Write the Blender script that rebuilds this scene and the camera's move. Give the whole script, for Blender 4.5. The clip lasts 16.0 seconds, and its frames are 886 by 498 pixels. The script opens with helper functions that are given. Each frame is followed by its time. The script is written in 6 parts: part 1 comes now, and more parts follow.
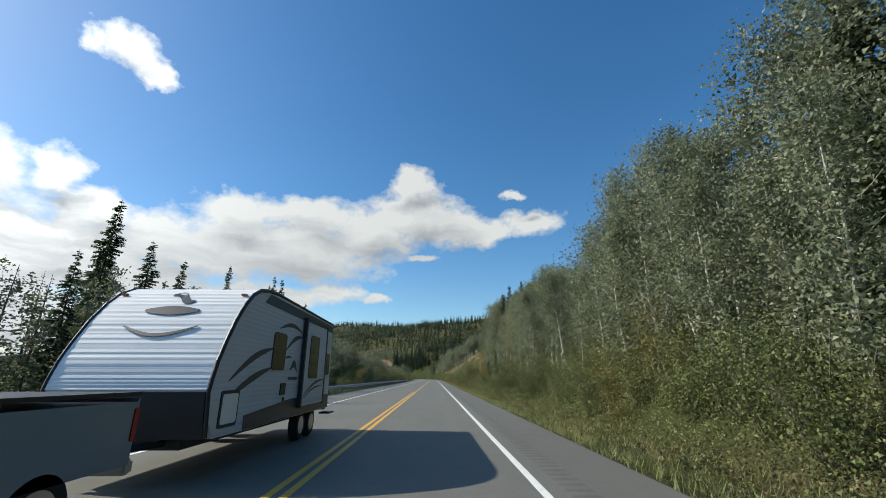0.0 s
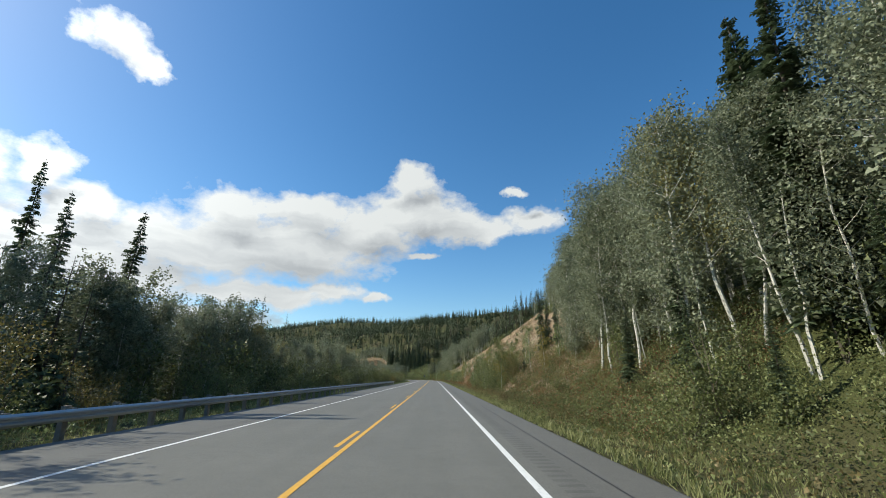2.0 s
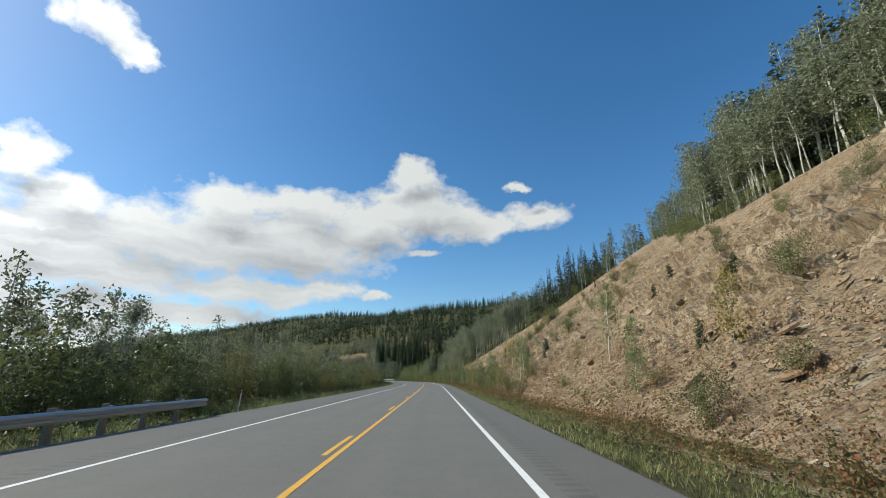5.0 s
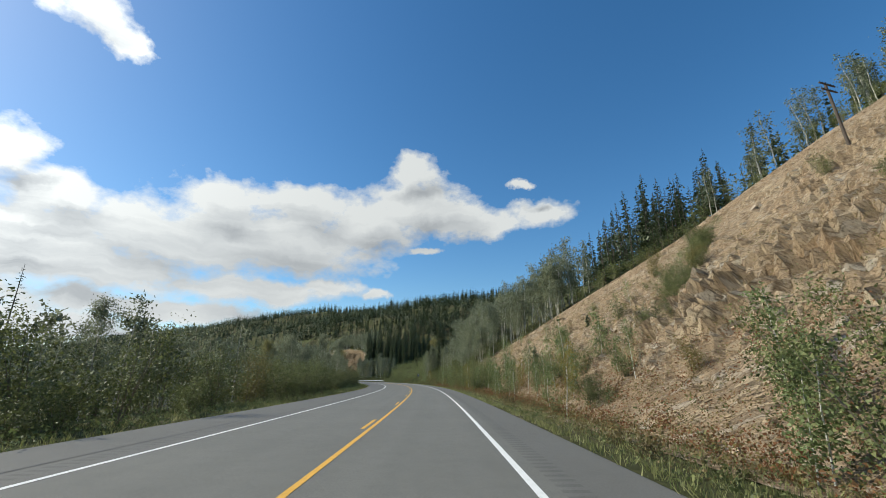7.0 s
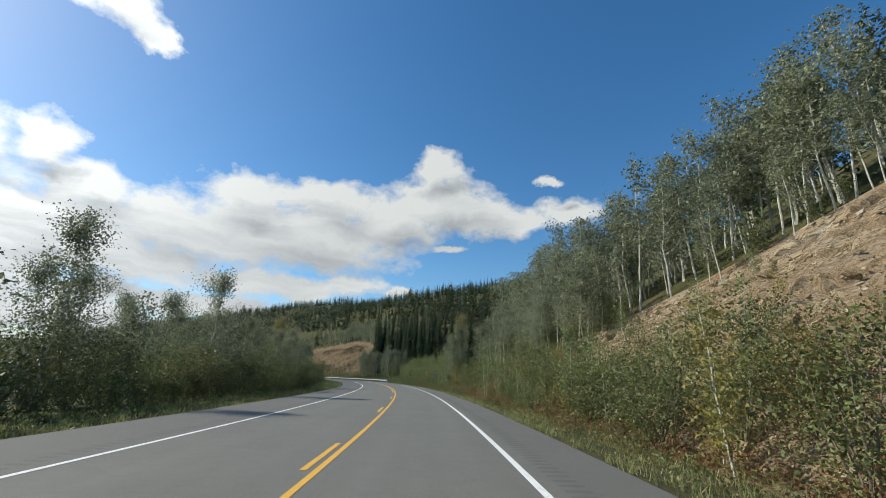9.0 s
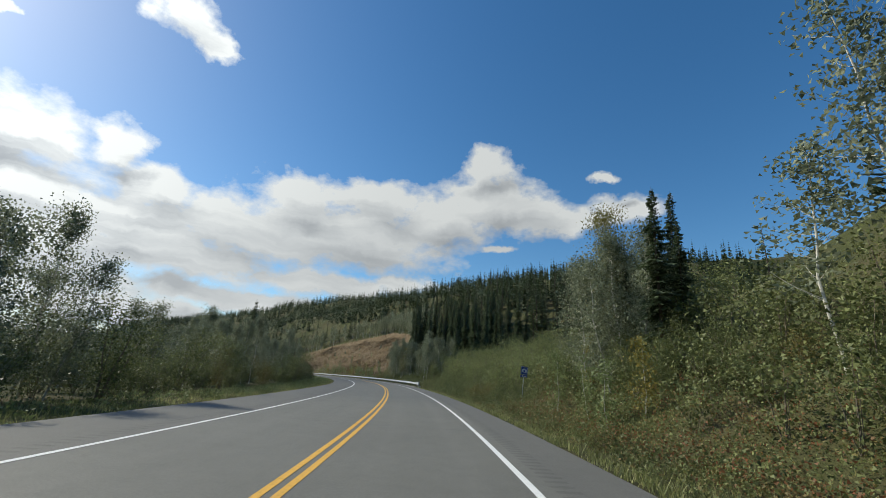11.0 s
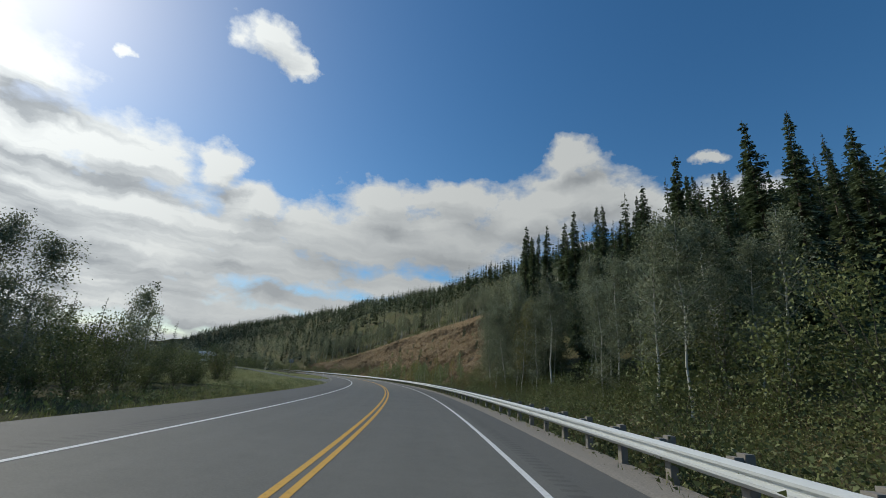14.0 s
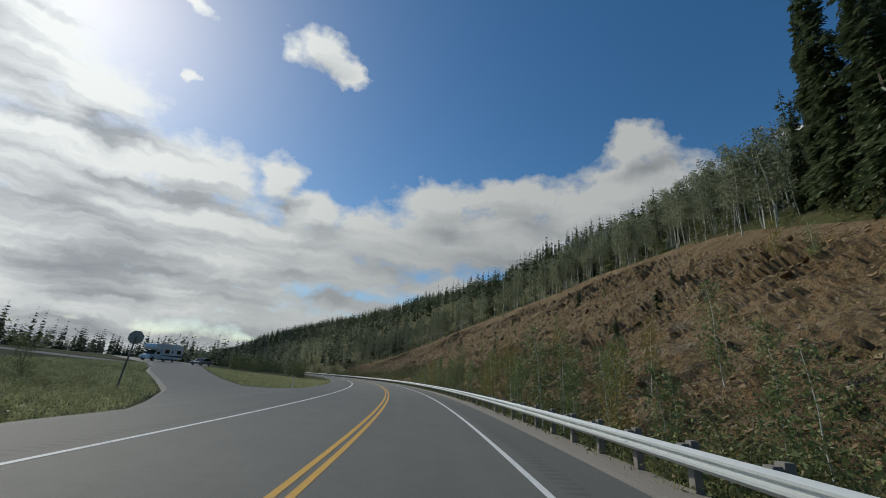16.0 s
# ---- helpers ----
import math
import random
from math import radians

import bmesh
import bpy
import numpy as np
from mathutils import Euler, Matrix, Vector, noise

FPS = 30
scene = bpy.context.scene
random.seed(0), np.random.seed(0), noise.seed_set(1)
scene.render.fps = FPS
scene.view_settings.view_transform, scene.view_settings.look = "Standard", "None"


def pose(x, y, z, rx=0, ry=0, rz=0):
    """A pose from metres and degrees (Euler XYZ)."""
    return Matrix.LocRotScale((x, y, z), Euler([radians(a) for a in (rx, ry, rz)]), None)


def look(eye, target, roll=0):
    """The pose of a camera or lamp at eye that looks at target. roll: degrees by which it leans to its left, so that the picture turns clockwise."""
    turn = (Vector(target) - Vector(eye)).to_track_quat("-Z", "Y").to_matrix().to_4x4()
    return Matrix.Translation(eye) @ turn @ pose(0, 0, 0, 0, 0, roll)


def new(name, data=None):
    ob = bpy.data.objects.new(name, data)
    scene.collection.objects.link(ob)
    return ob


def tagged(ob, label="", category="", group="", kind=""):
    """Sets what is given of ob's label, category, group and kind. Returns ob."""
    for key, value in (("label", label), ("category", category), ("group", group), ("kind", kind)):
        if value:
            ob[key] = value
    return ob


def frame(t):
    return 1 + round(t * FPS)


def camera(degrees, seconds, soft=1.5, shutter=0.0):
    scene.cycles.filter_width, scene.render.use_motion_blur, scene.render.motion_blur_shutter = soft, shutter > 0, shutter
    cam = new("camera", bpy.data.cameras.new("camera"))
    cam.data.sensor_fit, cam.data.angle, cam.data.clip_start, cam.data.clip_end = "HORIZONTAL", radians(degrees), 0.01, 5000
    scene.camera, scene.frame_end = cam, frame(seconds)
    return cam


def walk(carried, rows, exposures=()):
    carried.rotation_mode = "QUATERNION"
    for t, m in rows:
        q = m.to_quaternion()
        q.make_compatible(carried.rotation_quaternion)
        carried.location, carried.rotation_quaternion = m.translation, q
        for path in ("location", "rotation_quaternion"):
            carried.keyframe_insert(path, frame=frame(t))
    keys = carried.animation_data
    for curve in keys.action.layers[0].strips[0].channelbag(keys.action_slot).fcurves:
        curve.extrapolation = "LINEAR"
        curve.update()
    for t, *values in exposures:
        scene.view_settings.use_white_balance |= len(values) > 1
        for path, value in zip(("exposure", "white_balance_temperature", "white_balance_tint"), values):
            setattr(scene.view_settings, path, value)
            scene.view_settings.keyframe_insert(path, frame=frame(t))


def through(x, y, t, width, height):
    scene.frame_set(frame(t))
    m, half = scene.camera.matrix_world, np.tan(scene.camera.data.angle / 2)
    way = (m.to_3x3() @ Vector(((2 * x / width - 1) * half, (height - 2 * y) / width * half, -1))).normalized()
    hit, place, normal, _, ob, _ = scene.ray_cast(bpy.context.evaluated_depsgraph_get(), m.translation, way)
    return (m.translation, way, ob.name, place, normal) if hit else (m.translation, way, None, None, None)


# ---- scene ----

# ======================================================= camera and its walk
# heading of the road (degrees to the left), by seconds of driving
HEADING = [(0, 0), (3, 0.05), (4, 0.1), (6.5, 0.2), (7, 0.4), (7.5, 0.85), (8, 1.5), (8.5, 2.4), (9, 3.65), (10, 6.9),
           (11.5, 12.3), (12.5, 16.3), (13.5, 20.3), (14.5, 24.4), (15.5, 28.5), (16, 30.5)]
SPEED = [(0, 29.4), (4, 29.4), (7, 28.4), (11, 27.5), (16, 27.0)]
OFFSET = [(0, 2.1), (4, 2.15), (7, 2.2), (8, 2.08), (9, 1.95), (11.5, 1.88), (12.5, 1.95), (14, 1.75), (16, 1.7)]
ROLL = [(0, 0), (4, -0.1), (6.5, -0.3), (7.5, -0.1), (8, 0.3), (9, 1.6), (10, 2.8), (11.5, 3.9), (12.5, 4.1), (16, 3.8)]
PITCH = [(0, 17.25), (6.5, 17.35), (11.5, 17.45), (14, 17.4), (16, 17.5)]
AIM = [(0, -1.1), (7.5, -1.0), (9, -0.8), (11.5, -0.6), (16, -0.5)]
EYE = 1.52
WHITE, TINT = 6700, 4


def keyed(rows, t):
    a = np.interp(t, *zip(*rows))
    w = np.hanning(61) / np.hanning(61).sum()
    return np.convolve(np.pad(a, 30, mode="reflect", reflect_type="odd"), w, "valid")


_t = np.arange(0, 16.005, 0.01)
_head, _v, _off = keyed(HEADING, _t), keyed(SPEED, _t), keyed(OFFSET, _t)
_h = np.radians(_head)
_x = np.concatenate([[0], np.cumsum(-np.sin(_h) * _v * 0.01)[:-1]]) + 2.08
_y = np.concatenate([[0], np.cumsum(np.cos(_h) * _v * 0.01)[:-1]])
_roll, _pitch, _aim = keyed(ROLL, _t), keyed(PITCH, _t), keyed(AIM, _t)
cam = camera(94.0, 16.0, 0.85)
rows = []
for i in range(0, 1601, 25):
    rows.append((_t[i], pose(_x[i], _y[i], EYE, 90 + _pitch[i], 0, _head[i] + _aim[i]) @ pose(0, 0, 0, 0, 0, _roll[i])))
walk(cam, rows, [(0, 0.08, WHITE, TINT), (2, 0.16, WHITE, TINT), (4.2, 0.07, WHITE, TINT), (7, 0.05, WHITE, TINT), (9.5, 0.0, WHITE, TINT), (11.5, -0.18, WHITE, TINT), (12.5, -0.3, WHITE, TINT), (14, -0.44, WHITE, TINT), (15, -0.5, WHITE, TINT), (16, -0.66, WHITE, TINT)])

# the centre line of the road: the driven stretch, straight before it, bending on after it
_cx, _cy = _x - _off * np.cos(_h), _y - _off * np.sin(_h)
_cs = np.concatenate([[0], np.cumsum(np.hypot(np.diff(_cx), np.diff(_cy)))])
S0, S1 = -400.0, 1500.0
S_DRIVEN = _cs[-1]
_before = np.arange(S0, 0, 1.0)
_after = np.arange(1.0, S1 - S_DRIVEN, 1.0)
_turn = np.cumsum(np.where(_after < 190, 0.00262, np.where(_after < 260, 0.0012, 0.0)))
_ha = _h[-1] + _turn
CS = np.arange(S0, S1 - 2, 1.0)
_s = np.concatenate([_before, _cs, S_DRIVEN + _after])
CX = np.interp(CS, _s, np.concatenate([_before * 0, _cx, _cx[-1] + np.cumsum(-np.sin(_ha))]))
CY = np.interp(CS, _s, np.concatenate([_before, _cy, _cy[-1] + np.cumsum(np.cos(_ha))]))
CH = np.unwrap(np.arctan2(-np.gradient(CX), np.gradient(CY)))
CH = np.convolve(np.pad(CH, 4, mode="edge"), np.ones(9) / 9, "valid")


def along(s, d):
    """World x, y of the place s metres along the road and d to the right of its centre line."""
    x, y, h = np.interp(s, CS, CX), np.interp(s, CS, CY), np.interp(s, CS, CH)
    return x + d * np.cos(h), y + d * np.sin(h)


def heading(s):
    return float(np.interp(s, CS, CH))


def road_coords(x, y):
    """s and d of world places (arrays)."""
    x, y = np.asarray(x, float).ravel(), np.asarray(y, float).ravel()
    s, d = np.empty_like(x), np.empty_like(x)
    ax, ay, asx, ah = CX[::4], CY[::4], CS[::4], CH[::4]
    for a in range(0, len(x), 4000):
        b = slice(a, a + 4000)
        dx, dy = x[b, None] - ax, y[b, None] - ay
        k = np.argmin(dx * dx + dy * dy, 1)
        i = np.arange(len(k))
        h = ah[k]
        f = -np.sin(h) * dx[i, k] + np.cos(h) * dy[i, k]
        s[b] = asx[k] + f
        d[b] = np.cos(h) * dx[i, k] + np.sin(h) * dy[i, k]
    return s, d


# ======================================================= light
SUN_EL, SUN_AZ = 36.0, 82.0          # degrees; azimuth to the left of the first heading
world = bpy.data.worlds.new("world")
scene.world = world
world.use_nodes = True
wn = world.node_tree.nodes
sky = wn.new("ShaderNodeTexSky")
sky.sky_type, sky.sun_disc = "NISHITA", False
sky.sun_elevation, sky.sun_rotation = radians(SUN_EL), radians(-SUN_AZ)
sky.air_density, sky.dust_density, sky.ozone_density = 1.0, 0.6, 3.0
wn["Background"].inputs["Strength"].default_value = 0.15
vivid = wn.new("ShaderNodeHueSaturation")
vivid.inputs["Saturation"].default_value = 1.27
world.node_tree.links.new(sky.outputs[0], vivid.inputs["Color"])
world.node_tree.links.new(vivid.outputs[0], wn["Background"].inputs[0])
sun = new("sun", bpy.data.lights.new("sun", "SUN"))
sun.data.energy, sun.data.angle, sun.data.color = 5.0, radians(0.53), (1.0, 0.94, 0.85)
_sd = Vector((-math.sin(radians(SUN_AZ)) * math.cos(radians(SUN_EL)), math.cos(radians(SUN_AZ)) * math.cos(radians(SUN_EL)), math.sin(radians(SUN_EL))))
sun.matrix_world = look(_sd * 100, (0, 0, 0))

# ======================================================= materials


class Nodes:
    """A short way to write node materials."""

    def __init__(self, name):
        self.mat = bpy.data.materials.new(name)
        self.mat.use_nodes = True
        self.t = self.mat.node_tree
        self.b = self.t.nodes["Principled BSDF"]
        self.out = self.t.nodes["Material Output"]

    def put(self, socket, value):
        if isinstance(value, bpy.types.NodeSocket):
            self.t.links.new(value, socket)
        elif value is not None:
            socket.default_value = value

    def node(self, kind, out=0, props=None, **ins):
        n = self.t.nodes.new("ShaderNode" + kind)
        for k, v in (props or {}).items():
            setattr(n, k, v)
        for k, v in ins.items():
            key = int(k[1:]) if k[0] == "i" and k[1:].isdigit() else k.replace("_", " ")
            self.put(n.inputs[key], v)
        return n.outputs[out]

    def coords(self):
        return self.node("NewGeometry", "Position")

    def noise(self, scale, detail=4, rough=0.55, vec=None, out="Fac", dist=0.0):
        return self.node("TexNoise", out, Vector=vec or self.coords(), Scale=scale, Detail=detail, Roughness=rough, Distortion=dist)

    def voronoi(self, scale, vec=None, out="Distance", feature="F1"):
        return self.node("TexVoronoi", out, {"feature": feature}, Vector=vec or self.coords(), Scale=scale)

    def ramp(self, fac, *stops):
        n = self.t.nodes.new("ShaderNodeValToRGB")
        self.put(n.inputs[0], fac)
        els = n.color_ramp.elements
        while len(els) < len(stops):
            els.new(0.5)
        for e, (p, c) in zip(els, stops):
            e.position = p
            e.color = (*c, 1) if isinstance(c, (tuple, list)) else (c, c, c, 1)
        return n.outputs[0]

    def math(self, op, a, b=None, clamp=False):
        return self.node("Math", 0, {"operation": op, "use_clamp": clamp}, i0=a, i1=b)

    def mix(self, fac, a, b):
        n = self.t.nodes.new("ShaderNodeMix")
        n.data_type = "RGBA"
        for k, v in ((0, fac), (6, a), (7, b)):
            self.put(n.inputs[k], (*v, 1) if isinstance(v, tuple) and len(v) == 3 else v)
        return n.outputs[2]

    def bump(self, height, strength=0.4, distance=0.02):
        self.put(self.b.inputs["Normal"], self.node("Bump", 0, Height=height, Strength=strength, Distance=distance))

    def done(self, colour, rough=0.8, metal=0.0, spec=0.3):
        self.put(self.b.inputs["Base Color"], (*colour, 1) if isinstance(colour, tuple) and len(colour) == 3 else colour)
        self.put(self.b.inputs["Roughness"], rough)
        self.put(self.b.inputs["Metallic"], metal)
        self.put(self.b.inputs["Specular IOR Level"], spec)
        return self.mat

    def leafy(self, colour, through=0.35):
        """Leaves: a rough face and light that comes through."""
        self.done(colour, 0.55, 0, 0.3)
        tr = self.node("BsdfTranslucent", 0, Color=colour)
        m = self.node("MixShader", 0, i0=through, i1=self.b.outputs[0], i2=tr)
        self.t.links.new(m, self.out.inputs[0])
        return self.mat


def mat_plain(name, colour, rough=0.6, metal=0.0, wear=0.12, scale=6.0, spec=0.4):
    n = Nodes(name)
    f = n.noise(scale, 5)
    g = n.noise(scale * 9, 3)
    c = tuple(max(0, v * (1 - wear)) for v in colour)
    c2 = tuple(min(1, v * (1 + wear)) for v in colour)
    col = n.mix(f, c, c2)
    n.bump(g, 0.08, 0.004)
    return n.done(col, rough, metal, spec)


def mat_asphalt():
    n = Nodes("asphalt")
    uv = n.node("UVMap", 0, {"uv_map": "road"})
    sep = n.t.nodes.new("ShaderNodeSeparateXYZ")
    n.put(sep.inputs[0], uv)
    s, d = sep.outputs[0], sep.outputs[1]
    grain = n.noise(90, 3, 0.7)
    blot = n.noise(0.35, 5, 0.6)
    stretch = n.noise(1.0, 4, 0.6, n.node("VectorMath", 0, {"operation": "MULTIPLY"}, i0=uv, i1=(0.05, 1.6, 1)))
    col = n.mix(n.math("MULTIPLY_ADD", stretch, 0.8), (0.117, 0.116, 0.099), (0.165, 0.162, 0.140))
    col = n.mix(n.ramp(blot, (0.35, 0.0), (0.75, 0.35)), col, (0.095, 0.094, 0.082))
    # shoulders are an older, coarser and slightly darker lift
    sh = n.ramp(n.math("SUBTRACT", n.math("ABSOLUTE", d), 3.95), (0.0, 0.0), (0.25, 1.0))
    col = n.mix(n.math("MULTIPLY", sh, 0.55), col, (0.114, 0.110, 0.100))
    # paler wheel tracks and fine mottling
    off = n.math("ABSOLUTE", n.math("SUBTRACT", n.math("ABSOLUTE", n.math("SUBTRACT", n.math("ABSOLUTE", d), 1.85)), 0.85))
    col = n.mix(n.math("MULTIPLY", n.ramp(off, (0.0, 0.42), (0.5, 0.0)), stretch), col, (0.185, 0.180, 0.158))
    mott = n.noise(2.4, 6, 0.7)
    col = n.mix(n.ramp(mott, (0.35, 0.16), (0.52, 0.0)), col, (0.082, 0.081, 0.071))
    col = n.mix(n.ramp(mott, (0.50, 0.0), (0.68, 0.14)), col, (0.180, 0.176, 0.155))
    speck = n.ramp(n.voronoi(55), (0.0, 1.0), (0.25, 0.0))
    col = n.mix(n.math("MULTIPLY", speck, 0.35), col, (0.22, 0.21, 0.20))
    grit = n.noise(26, 4, 0.8)
    col = n.mix(n.ramp(grit, (0.40, 0.18), (0.50, 0.0)), col, (0.060, 0.060, 0.053))
    col = n.mix(n.ramp(grit, (0.52, 0.0), (0.62, 0.30)), col, (0.22, 0.215, 0.19))
    # rumble grooves milled into both shoulders
    wave = n.math("SINE", n.math("MULTIPLY", s, 2 * math.pi / 0.33))
    band = n.math("LESS_THAN", n.math("ABSOLUTE", n.math("SUBTRACT", n.math("ABSOLUTE", n.math("ADD", d, 0.30)), 4.45)), 0.2)
    groove = n.math("MULTIPLY", n.math("LESS_THAN", wave, -0.15), band)
    hgt = n.math("SUBTRACT", n.math("MULTIPLY", grain, 0.35), n.math("MULTIPLY", groove, 1.0))
    col = n.mix(n.math("MULTIPLY", groove, 0.35), col, (0.06, 0.058, 0.052))
    n.bump(hgt, 0.7, 0.016)
    return n.done(col, n.ramp(grain, (0.3, 0.62), (0.7, 0.8)), 0, 0.35)


def mat_paint(name, colour):
    n = Nodes(name)
    w = n.noise(9, 6, 0.7)
    c = n.mix(n.ramp(w, (0.30, 0.0), (0.50, 1.0)), tuple(v * 0.72 for v in colour), colour)
    n.bump(n.noise(90, 3, 0.7), 0.3, 0.006)
    return n.done(c, 0.6, 0, 0.4)


def mat_ground():
    n = Nodes("soil_and_grass")
    a, b, c = n.noise(0.09, 5, 0.6), n.noise(1.4, 5, 0.65), n.noise(14, 4, 0.7)
    green = n.mix(b, (0.042, 0.050, 0.017), (0.085, 0.090, 0.035))
    dry = n.mix(c, (0.07, 0.06, 0.033), (0.13, 0.108, 0.062))
    col = n.mix(n.ramp(a, (0.42, 0.0), (0.62, 0.75)), green, dry)
    col = n.mix(n.ramp(c, (0.62, 0.0), (0.8, 0.6)), col, (0.10, 0.07, 0.045))
    n.bump(n.math("ADD", b, n.math("MULTIPLY", c, 0.5)), 0.9, 0.12)
    return n.done(col, 0.95, 0, 0.1)


CRAG = (225.0, 11.0)          # middle of the bare crag on the first cut: metres along the road, metres up the face


def mat_rock(name, light=(0.54, 0.43, 0.285), mid=(0.40, 0.292, 0.18), dark=(0.16, 0.114, 0.072), pale=(0.56, 0.50, 0.40), use_uv=True):
    """Broken rock: slabby crags with slanting beds, and rubble between them."""
    n = Nodes(name)
    if use_uv:
        p = n.node("UVMap", 0, {"uv_map": "face"})
        rot = n.node("Mapping", 0, Vector=p, Rotation=(0, 0, radians(46)))
    else:
        p = rot = n.node("TexCoord", "Object")

    def vec(op, a, b):
        return n.node("VectorMath", 0, {"operation": op}, i0=a, i1=b)

    def shards(where, scale):
        """Flat-faced pieces: random value, height of the tilted face, distance from the joint."""
        col_ = n.node("TexVoronoi", "Color", Vector=where, Scale=scale)
        at = n.node("TexVoronoi", "Position", Vector=where, Scale=scale)
        edge_ = n.node("TexVoronoi", "Distance", {"feature": "DISTANCE_TO_EDGE"}, Vector=where, Scale=scale)
        tilt_ = n.node("VectorMath", "Value", {"operation": "DOT_PRODUCT"}, i0=vec("SUBTRACT", where, at), i1=vec("SUBTRACT", col_, (0.5, 0.5, 0.5)))
        sep_ = n.t.nodes.new("ShaderNodeSeparateColor")
        n.put(sep_.inputs[0], col_)
        return sep_.outputs, n.math("MULTIPLY", tilt_, scale), edge_

    wob = vec("MULTIPLY", vec("SUBTRACT", n.node("TexNoise", "Color", Vector=p, Scale=0.9, Detail=6, Roughness=0.65), (0.5, 0.5, 0.5)), (1.1, 1.1, 0))
    rot = vec("ADD", rot, wob)
    rough_p = vec("ADD", p, vec("MULTIPLY", wob, (0.5, 0.5, 0)))
    slab, slab_h, slab_e = shards(n.node("Mapping", 0, Vector=rot, Scale=(0.30, 1.25, 1)), 2.4)
    chip, chip_h, chip_e = shards(n.node("Mapping", 0, Vector=rot, Scale=(0.55, 1.2, 1)), 8.5)
    big = n.noise(0.085, 5, 0.6, p)
    patch = n.noise(0.30, 6, 0.68, rough_p)
    grit = n.noise(11.0, 7, 0.78, p)
    streak = n.noise(1.6, 8, 0.72, n.node("Mapping", 0, Vector=rot, Scale=(0.35, 2.4, 1)))
    bare = n.node("VectorMath", "Value", {"operation": "LENGTH"}, i0=vec("MULTIPLY", vec("SUBTRACT", rough_p, (*CRAG, 0)), (1 / 20, 1 / 8, 0)))
    big = n.math("ADD", big, n.ramp(bare, (0.55, 0.14), (1.0, 0.0)))
    crag = n.ramp(n.math("ADD", big, n.math("MULTIPLY", n.math("SUBTRACT", patch, 0.5), 0.35)), (0.53, 0.0), (0.60, 1.0))
    # rubble and soil
    soil = n.mix(n.ramp(chip[0], (0.1, 0.0), (0.9, 1.0)), n.mix(0.45, mid, dark), n.mix(0.55, mid, light))
    soil = n.mix(n.ramp(chip[1], (0.86, 0.0), (0.93, 0.7)), soil, pale)
    soil = n.mix(n.ramp(chip[2], (0.78, 0.0), (0.90, 0.75)), soil, dark)
    # slabs of the crags
    stone = n.mix(n.ramp(slab[0], (0.1, 0.0), (0.8, 1.0)), mid, light)
    stone = n.mix(n.ramp(slab[1], (0.70, 0.0), (0.85, 0.8)), stone, pale)
    stone = n.mix(n.ramp(slab[2], (0.76, 0.0), (0.92, 0.8)), stone, n.mix(0.5, dark, mid))
    stone = n.mix(n.ramp(slab_e, (0.015, 0.7), (0.07, 0.0)), stone, tuple(v * 0.3 for v in dark))
    col = n.mix(crag, soil, stone)
    col = n.mix(n.ramp(patch, (0.54, 0.0), (0.66, 0.45)), col, (mid[0] * 0.92, mid[1] * 0.76, mid[2] * 0.62))
    bed = n.noise(0.16, 5, 0.62, rough_p)
    col = n.mix(n.ramp(bed, (0.42, 0.0), (0.58, 0.42)), col, (mid[0] * 0.62, mid[1] * 0.56, mid[2] * 0.50))
    col = n.mix(n.ramp(streak, (0.34, 0.6), (0.44, 0.0)), col, tuple(v * 0.42 for v in dark))
    col = n.mix(n.ramp(grit, (0.36, 0.85), (0.49, 0.0)), col, tuple(v * 0.45 for v in dark))
    col = n.mix(n.ramp(grit, (0.55, 0.0), (0.68, 0.5)), col, pale)
    lift = n.math("ADD", n.math("MULTIPLY", chip_h, 0.10), n.math("MULTIPLY", n.math("MULTIPLY", slab_h, crag), 0.40))
    lift = n.math("ADD", lift, n.math("ADD", n.math("MULTIPLY", slab[0], n.math("MULTIPLY", crag, 0.16)), n.math("MULTIPLY", chip[0], 0.05)))
    lift = n.math("ADD", lift, n.math("ADD", n.math("MULTIPLY", streak, 0.22), n.math("MULTIPLY", grit, 0.06)))
    n.bump(lift, 1.0, 1.0)
    return n.done(col, 0.92, 0, 0.15)


def mat_leaves(name, a, b, autumn=None, share=0.1, through=0.35):
    n = Nodes(name)
    rnd = n.node("ObjectInfo", "Random")
    isl = n.node("NewGeometry", "Random Per Island")
    col = n.mix(isl, a, b)
    col = n.mix(n.math("MULTIPLY", rnd, 0.5), col, tuple(v * 0.7 for v in a))
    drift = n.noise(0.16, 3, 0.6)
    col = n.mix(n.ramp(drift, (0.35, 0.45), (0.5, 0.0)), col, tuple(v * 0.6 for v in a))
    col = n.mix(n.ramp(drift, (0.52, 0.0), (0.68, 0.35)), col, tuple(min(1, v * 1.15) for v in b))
    # clump-scale shade and light mixed into the leaf colour: dark gaps, bright sprays
    clump_shade = n.noise(1.7, 3, 0.6)
    col = n.mix(n.ramp(clump_shade, (0.36, 0.7), (0.50, 0.0)), col, tuple(v * 0.42 for v in a))
    col = n.mix(n.ramp(clump_shade, (0.52, 0.0), (0.66, 0.6)), col, tuple(min(1, v * 1.25) for v in b))
    if autumn:
        col = n.mix(n.math("MULTIPLY", n.math("GREATER_THAN", n.math("FRACT", n.math("MULTIPLY", rnd, 7.31)), 1 - share), n.math("MULTIPLY_ADD", isl, 0.6)), col, autumn)
    return n.leafy(col, through)


